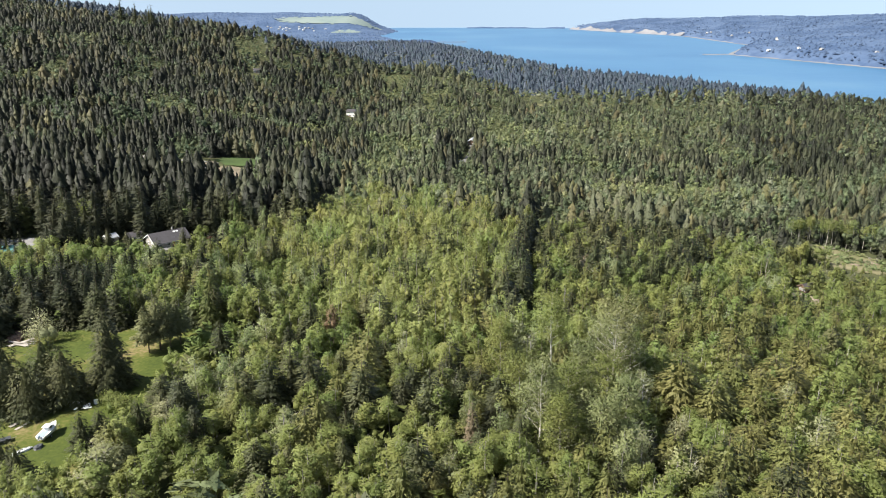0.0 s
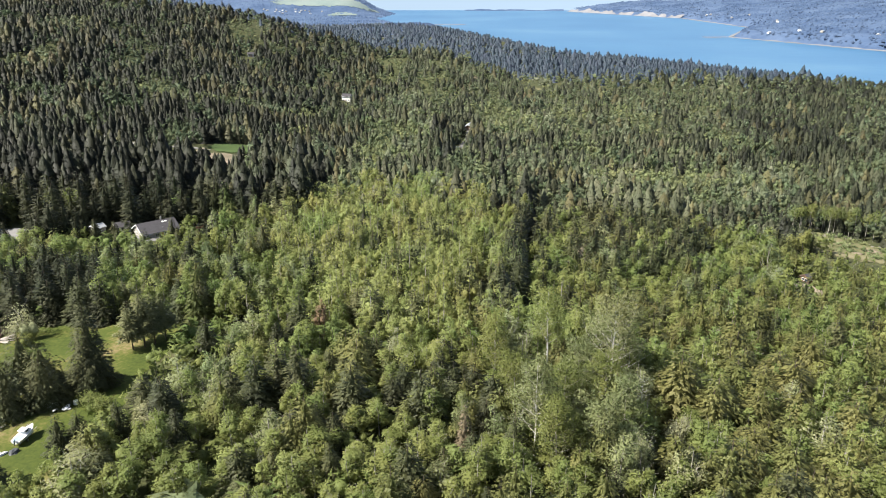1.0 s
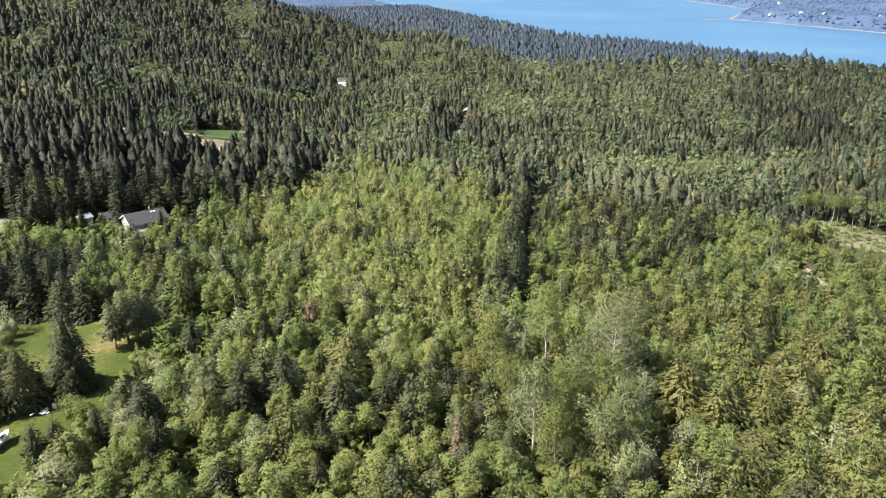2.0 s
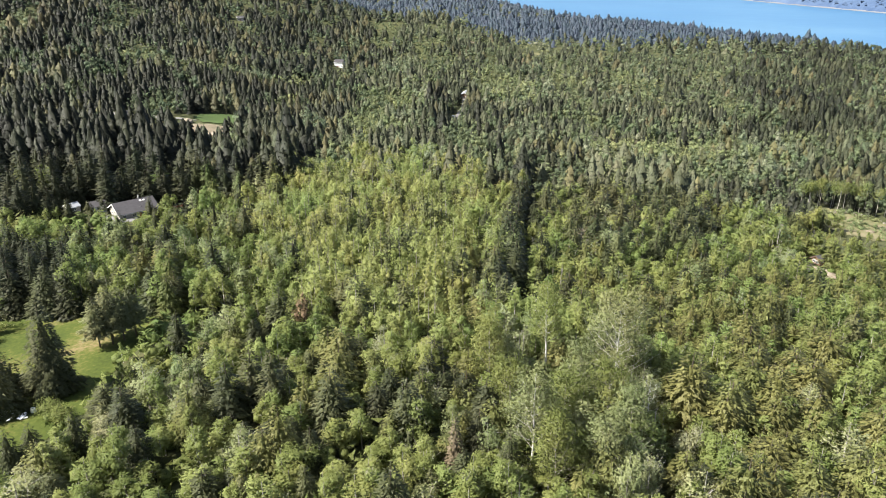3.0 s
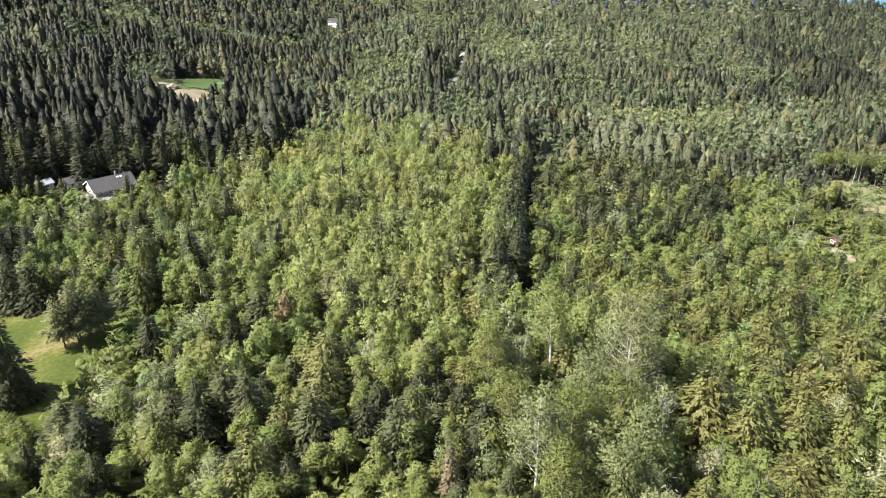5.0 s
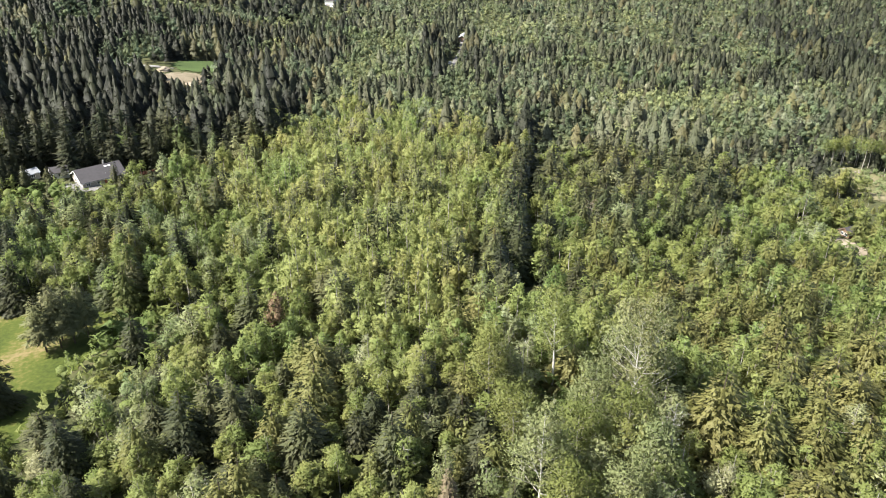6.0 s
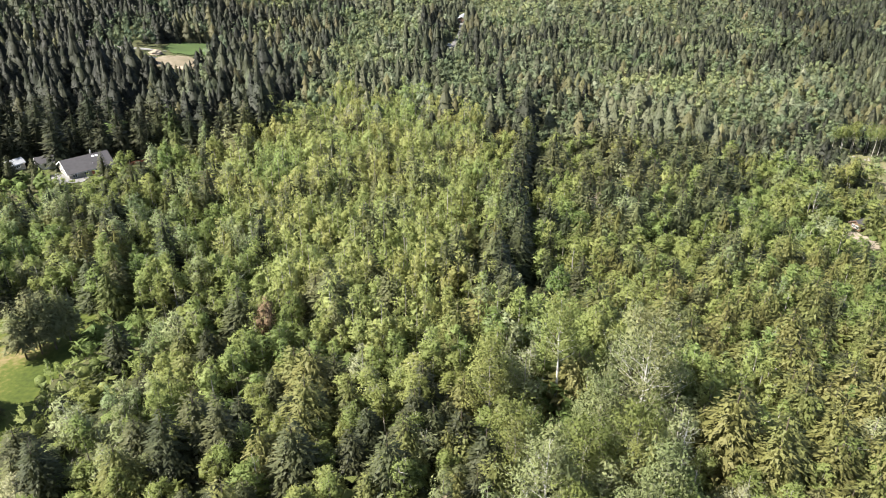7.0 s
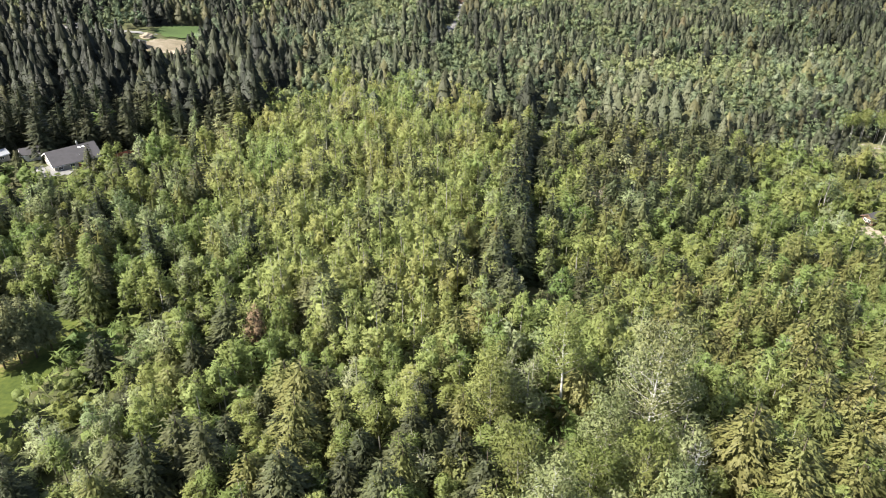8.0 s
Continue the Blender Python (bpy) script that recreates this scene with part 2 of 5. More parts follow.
l_.new(w1.outputs[0], bp_.inputs["Height"])
l_.new(bp_.outputs[0], b_.inputs["Normal"])
FLOOR = surface("forest_floor", [(0.3, (0.028, 0.035, 0.014)), (0.55, (0.06, 0.065, 0.026)), (0.75, (0.10, 0.085, 0.045))], 0.05, 0.95, 14)
# wooded far shores: aerial haze is painted in as blue
HAZED_FARWOOD = surface("hazed_far_wood", [(0.38, (0.036, 0.062, 0.118)), (0.5, (0.052, 0.083, 0.146)), (0.62, (0.068, 0.102, 0.168))], 0.008, 0.95, 7, 0.4)
DIRT = surface("sandy_dirt", [(0.3, (0.16, 0.13, 0.095)), (0.55, (0.25, 0.21, 0.16)), (0.75, (0.36, 0.31, 0.25))], 0.12, 0.95, 15)
EARTH = surface("brown_earth", [(0.3, (0.085, 0.075, 0.045)), (0.5, (0.15, 0.125, 0.085)), (0.72, (0.25, 0.215, 0.165))], 0.16, 0.95, 15)
GRAVEL = surface("grey_gravel", [(0.3, (0.10, 0.095, 0.09)), (0.6, (0.19, 0.185, 0.18)), (0.8, (0.27, 0.26, 0.24))], 0.2, 0.95, 20)
ROUGH_GRASS = surface("rough_grass", [(0.3, (0.085, 0.088, 0.038)), (0.5, (0.135, 0.128, 0.062)), (0.7, (0.20, 0.17, 0.105))], 0.07, 0.95, 16)
LUSH = surface("lush_grass", [(0.3, (0.035, 0.055, 0.018)), (0.6, (0.055, 0.085, 0.024)), (0.8, (0.11, 0.12, 0.045))], 0.07, 0.95, 16)
GRASS = surface("lawn_grass", [(0.34, (0.032, 0.047, 0.008)), (0.48, (0.056, 0.072, 0.012)), (0.55, (0.088, 0.09, 0.022)), (0.64, (0.16, 0.125, 0.06))], 0.06, 0.9, 18)


# ---- meshes from arrays ----
def mesh_of(name, v, f, mats, mi=None, tone=None, normals=None):
    me = bpy.data.meshes.new(name)
    v, f = np.asarray(v, np.float32), np.asarray(f, np.int32)
    k = f.shape[1]
    me.vertices.add(len(v))
    me.vertices.foreach_set("co", v.ravel())
    me.loops.add(f.size)
    me.loops.foreach_set("vertex_index", f.ravel())
    me.polygons.add(len(f))
    me.polygons.foreach_set("loop_start", np.arange(0, f.size, k, dtype=np.int32))
    for m in mats:
        me.materials.append(m)
    if mi is not None:
        me.polygons.foreach_set("material_index", np.asarray(mi, np.int32))
    if tone is not None:
        at = me.attributes.new("tone", 'FLOAT', 'POINT')
        at.data.foreach_set("value", np.broadcast_to(np.asarray(tone, np.float32), (len(v),)).copy())
    me.update(calc_edges=True)
    if normals is not None:
        at = me.attributes.new("custom_normal", 'FLOAT_VECTOR', 'POINT')
        at.data.foreach_set("vector", np.asarray(normals, np.float32).ravel())
    return me


# ---- ground sheet and sea ----
turns = np.concatenate([np.linspace(-44, 44, 250), np.linspace(44, 316, 46)[1:-1]]) * math.pi / 180
reach = np.concatenate([[0.0], np.geomspace(25, 4952, 185)])
TU, RE = np.meshgrid(turns, reach)
GX, GY = RE * np.sin(TU), RE * np.cos(TU)
GZ = land(GX, GY)
nx, ny = len(turns), len(reach)
idx = np.arange(nx * ny).reshape(ny, nx)
nxt = np.roll(idx, -1, axis=1)
quads = np.stack([idx[:-1], nxt[:-1], nxt[1:], idx[1:]], -1).reshape(-1, 4)[:, ::-1]
fx, fy = GX.ravel()[quads].mean(1), GY.ravel()[quads].mean(1)
# distant faces take the blue material with haze in its colour
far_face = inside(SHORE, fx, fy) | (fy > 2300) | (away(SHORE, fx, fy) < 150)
me = mesh_of("ground", np.stack([GX, GY, GZ], -1).reshape(-1, 3), quads, [FLOOR, HAZED_FARWOOD], far_face.astype(int))
me.polygons.foreach_set("use_smooth", np.ones(len(quads), bool))
ground_ob = tagged(new("ground", me), "dark mossy forest floor sloping down to the sea", "ground", kind="structure")
ang = np.linspace(0, 2 * math.pi, 97)[:-1]
wv = np.concatenate([[[0, 0, SEA]], np.stack([4955 * np.cos(ang), 4955 * np.sin(ang), np.full(96, SEA)], -1)])
wf = np.array([(0, 1 + i, 1 + (i + 1) % 96) for i in range(96)])
tagged(new("water", mesh_of("water", wv, wf, [WATER])), "calm blue sea inlet", "sea", kind="structure")


# ---- trees ----
def unit(v):
    return v / np.maximum(np.linalg.norm(v, axis=-1, keepdims=True), 1e-9)


def leaf_tris(r, pos, out, size, flat=0.0, slim=0.38, round_=None):
    """One slim sprig per place, its blade roughly facing outwards and its tip up and out; shaded by the roundness of the crown."""
    n = len(pos)
    nor = unit(out + r.normal(0, 0.75, (n, 3)) + np.array([0, 0, flat]))
    tip = unit(np.cross(np.cross(nor, out * 0.6 + np.array([0, 0, 0.5]) + r.normal(0, 0.6, (n, 3))), nor))
    b = np.cross(nor, tip)
    s = size * r.uniform(0.6, 1.4, (n, 1))
    w = s * slim * r.uniform(0.7, 1.3, (n, 1))
    v = [pos - b * w - tip * s * 0.6, pos + b * w - tip * s * r.uniform(0.1, 0.7, (n, 1)), pos + tip * s]
    soft = unit((out if round_ is None else round_) + 0.35 * nor)
    return np.stack(v, 1).reshape(-1, 3), np.arange(3 * n).reshape(-1, 3)[:, ::-1], np.repeat(soft, 3, 0)


def cone_ring(p0, p1, r0, r1, sides):
    """A tapered limb from p0 to p1."""
    p0, p1 = np.asarray(p0, float), np.asarray(p1, float)
    d = unit(p1 - p0)
    a = unit(np.cross(d, [0.3, 0.9, 0.1] if abs(d[2]) > 0.5 else [0, 0, 1.0]))
    b = np.cross(d, a)
    th = np.arange(sides) * 6.2832 / sides
    c = np.cos(th)[:, None] * a + np.sin(th)[:, None] * b
    v = np.concatenate([p0 + r0 * c, p1 + r1 * c])
    i = np.arange(sides)
    j = (i + 1) % sides
    return v, np.concatenate([np.stack([i, j, sides + j], 1), np.stack([i, sides + j, sides + i], 1)]), np.concatenate([c, c])


def join(parts):
    vs, fs, ns, o = [], [], [], 0
    for v, f, n in parts:
        vs.append(v)
        fs.append(f + o)
        ns.append(n)
        o += len(v)
    return np.concatenate(vs), np.concatenate(fs), np.concatenate(ns)


def blob(r, c, rad, rings=3, sides=5):
    """A small rough closed lump inside a crown."""
    v, f = [c + np.array([0, 0, -rad[2]])], []
    for k in range(1, rings):
        ph = -math.pi / 2 + math.pi * k / rings
        for s in range(sides):
            th = 6.2832 * (s + 0.5 * (k % 2)) / sides
            q = r.uniform(0.8, 1.15)
            v.append(c + q * np.array([rad[0] * math.cos(ph) * math.cos(th), rad[1] * math.cos(ph) * math.sin(th), rad[2] * math.sin(ph)]))
    v.append(c + np.array([0, 0, rad[2]]))
    for s in range(sides):
        f.append((0, 1 + (s + 1) % sides, 1 + s))
        for k in range(rings - 2):
            a, b = 1 + k * sides + s, 1 + k * sides + (s + 1) % sides
            f += [(a, b, b + sides), (a, b + sides, a + sides)]
        o = 1 + (rings - 2) * sides
        f.append((o + s, o + (s + 1) % sides, len(v) - 1))
    v = np.array(v)
    return v, np.array(f), unit(v - c)


def broadleaf(r, h, rad, leaves, size, lobes=8, base=0.3, limbs=5, sides=5, trunk=True, core=2, twigs=0, loose=1.0):
    """A leafy crown of many small lobes, and its trunk with limbs and bare twigs. Returns crown and wood."""
    cz, ch = h * (base + 1) / 2, h * (1 - base) / 2
    cs, rs = [], []
    for k in range(lobes):
        z = r.uniform(-0.9, 0.7) if k else 0.72
        w = math.sqrt(max(0.05, 1 - z * z)) * (1.0 if z < 0.0 else 0.85 * (1 - 0.5 * z))
        th = k * 2.4 + r.uniform(-0.6, 0.6)
        d = rad * w * r.uniform(0.4, 0.85) if k else 0.1 * rad
        cs.append((d * math.cos(th), d * math.sin(th), cz + z * ch))
        rs.append(rad * r.uniform(0.28, 0.55) * (1 - 0.42 * max(z, 0.0)))
    cs, rs = np.array(cs), np.array(rs)
    pick = r.choice(lobes, leaves, p=rs ** 2 / (rs ** 2).sum())
    d = unit(r.normal(0, 1, (leaves, 3)) + np.array([0, 0, 0.4]))
    rr = rs[pick][:, None] * r.uniform(0.4, 1.25, (leaves, 1)) * loose
    pos = cs[pick] + d * rr * np.array([1, 1, 1.5])
    dome = unit((pos - np.array([0, 0, cz - 0.3 * ch])) / np.array([rad, rad, ch]))
    crown = [leaf_tris(r, pos, d, size, 0.3, 0.38, 0.55 * d + 0.75 * dome)]
    for k in np.argsort(-rs)[:core]:
        crown.append(blob(r, cs[k], np.array([rs[k], rs[k], rs[k] * 1.4]) * (0.6 if leaves > 200 else 1.0)))
    wood = []
    if trunk:
        tr = 0.011 * h + 0.03
        lean = np.array([r.normal(0, 0.03) * h, r.normal(0, 0.03) * h, 0])
        mid = np.array([0, 0, h * 0.5]) + lean
        wood.append(cone_ring((0, 0, -0.4), mid, tr, tr * 0.6, sides))
        wood.append(cone_ring(mid, (lean[0], lean[1], h * 0.95), tr * 0.6, tr * 0.12, sides))
        for k in range(limbs):
            q = cs[(k + 1) % lobes]
            z0 = max(h * base * 0.8, q[2] - rad * r.uniform(0.7, 1.4))
            wood.append(cone_ring(lean * min(1.0, 2 * z0 / h) + np.array([0, 0, z0]), q, tr * 0.24, tr * 0.05, 3))
        if twigs:
            q = cs[(r.integers(0, max(1, limbs), twigs) + 1) % lobes]
            e = q + r.normal(0, 1, (twigs, 3)) * rad * 0.3 + np.array([0, 0, 1]) * r.uniform(0.4, 1.0, (twigs, 1)) * rad * 0.6
            g = unit(r.normal(0, 1, (twigs, 3)) * np.array([1, 1, 0.2])) * 0.035
            wood.append((np.stack([q - g, q + g, e], 1).reshape(-1, 3), np.arange(3 * twigs).reshape(-1, 3), np.repeat(unit(np.cross(g, e - q)), 3, 0)))
    return join(crown), (join(wood) if wood else None)


def conifer(r, h, rad, sprays, size, droop=0.35, base=0.08, full=0.85, sides=5, trunk=True, core=6, ragged=0.3, whorls=16, slim=0.34, body=0.5, leafy=False, tiers=3):
    """A spire of many drooping sprays in uneven boughs. Returns crown and wood."""
    t = r.uniform(0, 1, sprays) ** 1.15 if leafy else 1 - np.sqrt(r.uniform(0, 1, sprays))
    t = np.clip(0.35 * (np.floor(t * whorls) + 0.5) / whorls + 0.65 * t + 0.02 * r.normal(0, 1, sprays), 0, 0.985)
    th = r.uniform(0, 6.2832, sprays)
    # boughs of unequal reach
    lump = np.zeros(sprays)
    for k in range(5):
        lump += np.sin(r.integers(2, 7) * th + r.uniform(-30, 30) * t + r.uniform(0, 6.28))
    reach_ = (rad * (1 - t) ** full + 0.15) * (1 + ragged * 0.4 * lump * 0.7)
    q = r.uniform(0.3, 1.0, sprays) ** 0.6
    u = np.stack([np.cos(th), np.sin(th), np.zeros(sprays)], -1)
    sd = np.stack([-u[:, 1], u[:, 0], np.zeros(sprays)], -1)
    z = np.array([0, 0, 1.0])
    zh = h * (base + (1 - base) * t)
    pos = u * (reach_ * q * 0.8)[:, None] + z * (zh - droop * reach_ * q * 0.5)[:, None]
    ln = (size * (0.55 + 0.6 * (1 - t)) * r.uniform(0.7, 1.35, sprays))[:, None]
    out = unit(u + sd * r.normal(0, 0.45, (sprays, 1)) - z * (droop + r.normal(0, 0.22, (sprays, 1))))
    b = unit(np.cross(out, z) + z * r.normal(0, 0.4, (sprays, 1)))
    w = ln * slim * r.uniform(0.7, 1.3, (sprays, 1))
    if leafy:
        pos = u * (reach_ * (0.7 + 0.3 * q))[:, None] + z * zh[:, None]
        crown = [leaf_tris(r, pos, unit(u + z * 0.45), size * (0.2 + 0.6 * (1 - t))[:, None], 0.0, 0.5, u + z * 0.5)]
        for k in range(tiers):
            # a skirt of boughs with a jagged rim
            f0, f1 = k / tiers, min(1.0, (k + 1.7) / tiers)
            m_ = core
            ph = r.uniform(0, 6.28)
            jag = np.where(np.arange(m_) % 2 == 0, 1.0, 0.55) * r.uniform(0.75, 1.2, m_)
            rr_ = (rad * (1 - f0) ** full + 0.2) * jag
            an = ph + np.arange(m_) * 6.2832 / m_
            rim = np.stack([np.cos(an) * rr_, np.sin(an) * rr_, h * (base + (1 - base) * f0) - 0.25 * rr_ * droop + r.normal(0, 0.25, m_)], -1)
            top_ = np.array([[r.normal(0, 0.1), r.normal(0, 0.1), h * (base + (1 - base) * f1)]])
            i_ = np.arange(m_)
            nr = np.stack([np.cos(an), np.sin(an), np.full(m_, 0.45)], -1) + r.normal(0, 0.2, (m_, 3))
            crown.append((np.concatenate([rim, top_]), np.stack([i_, (i_ + 1) % m_, np.full(m_, m_)], -1), unit(np.concatenate([nr, [[-0.3, -0.1, 0.9]]]))))
    else:
        v = np.stack([pos - b * w, pos + b * w, pos + out * ln * 1.25], 1).reshape(-1, 3)
        soft = unit(u + z * 0.55 + r.normal(0, 0.28, (sprays, 3)))
        crown = [(v, np.arange(3 * sprays).reshape(-1, 3), np.repeat(soft, 3, 0))]
    if core and not leafy:
        cv_, cf_, cn_ = cone_ring((0, 0, h * base), (0, 0, h * 0.8), rad * body, rad * 0.06, core)
        crown.append((cv_ * np.stack([r.uniform(0.7, 1.2, len(cv_))] * 2 + [np.ones(len(cv_))], -1), cf_, cn_))
    wood = None
    if trunk:
        tr = 0.012 * h + 0.03
        wood = join([cone_ring((0, 0, -0.4), (0, 0, h * 0.5), tr, tr * 0.6, sides), cone_ring((0, 0, h * 0.5), (0, 0, h * 0.97), tr * 0.6, 0.02, sides)])
    return join(crown), wood


def grown(kind, r, lod):
    """One specimen of a kind, about 14 m tall, at one of five finenesses."""
    fine = 5 if lod == 0 else 3
    if kind == "alder":
        h, rad = 14 * r.uniform(0.88, 1.1), r.uniform(2.3, 3.2)
        a = [(1000, 0.40, 20, 3, 7, 40), (540, 0.52, 16, 3, 3, 20), (300, 0.68, 13, 3, 2, 14), (84, 0.86, 8, 2, 0, 0), (22, 1.5, 5, 1, 0, 0)][lod]
        return broadleaf(r, h, rad, a[0], a[1], a[2], r.uniform(0.15, 0.3), a[4], fine, lod < 3, a[3], a[5])
    if kind == "willow":
        h, rad = 14 * r.uniform(0.88, 1.1), r.uniform(2.4, 3.2)
        a = [(1000, 0.36, 18, 2, 12, 70), (540, 0.5, 13, 2, 8, 40), (330, 0.6, 10, 2, 6, 24), (84, 0.8, 7, 2, 0, 0), (24, 1.2, 5, 1, 0, 0)][lod]
        return broadleaf(r, h, rad, a[0], a[1], a[2], r.uniform(0.15, 0.3), a[4], fine, lod < 3, a[3], a[5], 1.15)
    core, body, rag = (6, 6, 6, 10, 8)[lod], (0.42, 0.44, 0.46, 0.5, 0.55)[lod], (0.34, 0.36, 0.38, 0.45, 0.45)[lod]
    if kind in ("fir", "spruce"):
        h, rad = 15 * r.uniform(0.85, 1.12), r.uniform(2.7, 3.7)
        a = [(1000, 0.62), (600, 0.78), (340, 1.0), (56, 1.15), (12, 1.9)][lod]
        return conifer(r, h, rad, a[0], a[1], 0.3, 0.05, (0.78, 0.78, 0.76, 0.8, 0.8)[lod], fine, lod < 3, core, rag, body=body, leafy=lod > 2, tiers=(0, 0, 0, 5, 3)[lod])
    h, rad = 13 * r.uniform(0.85, 1.12), r.uniform(3.0, 4.0)
    a = [(1150, 0.6), (680, 0.78), (360, 1.0), (56, 1.15), (12, 1.9)][lod]
    return conifer(r, h, rad, a[0], a[1], 0.65, 0.03, 0.62, fine, lod < 3, max(core, 8), 0.36, 9, 0.32, 0.56 if lod < 3 else body, lod > 2, (0, 0, 0, 4, 3)[lod])


KINDS = ["alder", "fir", "cedar", "willow"]
BARK = {"alder": BARK_PALE, "willow": BARK_PALE, "fir": BARK_DARK, "cedar": BARK_DARK}
BARK["spruce"] = BARK_DARK
PLAIN = {"alder": "young broadleaf alder in fresh spring-green leaf", "fir": "dark green conical fir in the mixed wood",
         "cedar": "olive-brown drooping cedar in the mixed wood", "willow": "pale grey-green willow coming into leaf"}


def planting(y0, y1, step, margin, slope):
    """Jittered plan places in the wedge of country ahead."""
    ys = np.arange(y0, y1, step)
    out = []
    for i, yy in enumerate(ys):
        half = slope * yy + margin
        xs = np.arange(-half, half, step) + (i % 2) * step / 2
        out.append(np.stack([xs + RNG.uniform(-0.6, 0.6, len(xs)) * step, yy + RNG.uniform(-0.6, 0.6, len(xs)) * step], -1))
    return np.concatenate(out)


ALDERS = [(-66, 355), (-20, 396), (14, 360), (27, 314), (24, 262), (20, 215), (8, 178), (-12, 160), (-32, 190), (-45, 230), (-62, 265)]


SOFT_WOOD = [(-159, 252), (-128, 269), (-110, 282), (-96, 312), (-80, 309), (-62, 285), (-46, 262), (-37, 227), (-46, 208), (-66, 206), (-78, 208), (-98, 222), (-123, 240)]
LAWN_RIM = [(-68, 140), (-67, 165), (-64, 177), (-61, 200), (-49, 196), (-42, 164), (-50, 146)]
DARK_BELT = [(-150, 221), (-129, 248), (-118, 240), (-108, 224), (-94, 208), (-98, 184), (-150, 178)]
FIR_RIM = [(-98, 262), (-88, 262), (-62, 194), (-72, 196)]
FIR_CLUMP = [(67, 341), (90, 395), (140, 404), (122, 330), (98, 268), (76, 246), (50, 262)]
LIGHT_WOOD = [(126, 368), (165, 362), (152, 322), (155, 300), (118, 248), (92, 250), (72, 216), (56, 229), (60, 250), (96, 266), (122, 328)]
LIME_BELT = [(85, 412), (150, 446), (200, 500), (215, 545), (150, 510), (95, 470)]
PALE_WOOD = [(150, 425), (205, 425), (275, 560), (205, 545)]
# patches of broadleaf trees in the far fir woods, and of dark firs: x, y, half width, half depth
LIGHT = [(-355, 680, 16, 26), (-400, 833, 16, 46), (-246, 645, 18, 32), (-200, 640, 20, 14), (-165, 642, 40, 18), (-120, 636, 24, 14), (-250, 1010, 30, 60), (133, 1090, 32, 120), (61, 690, 34, 80),
         (287, 817, 16, 26), (253, 652, 24, 18), (-105, 562, 12, 30), (-37, 505, 22, 44), (-20, 600, 18, 40), (207, 798, 27, 50), (130, 759, 26, 40)]
DARK = [(318, 666, 30, 70), (317, 780, 14, 50), (4, 560, 8, 90), (28, 575, 7, 60)]


def zone(poly, x, y):
    """Whether a place lies in an outline with a ragged rim."""
    return inside(poly, x + 4 * wobble(x, y, 20, 61) + 2 * wobble(x, y, 8, 62), y + 4 * wobble(x, y, 22, 63) + 2 * wobble(x, y, 8, 64))


def in_stand(x, y):
    """Whether a place lies in the stand of young alders, which has a ragged rim."""
    return inside(ALDERS, x + 13 * wobble(x, y, 38, 51) + 5 * wobble(x, y, 12, 52), y + 16 * wobble(x, y, 42, 53) + 5 * wobble(x, y, 12, 54))


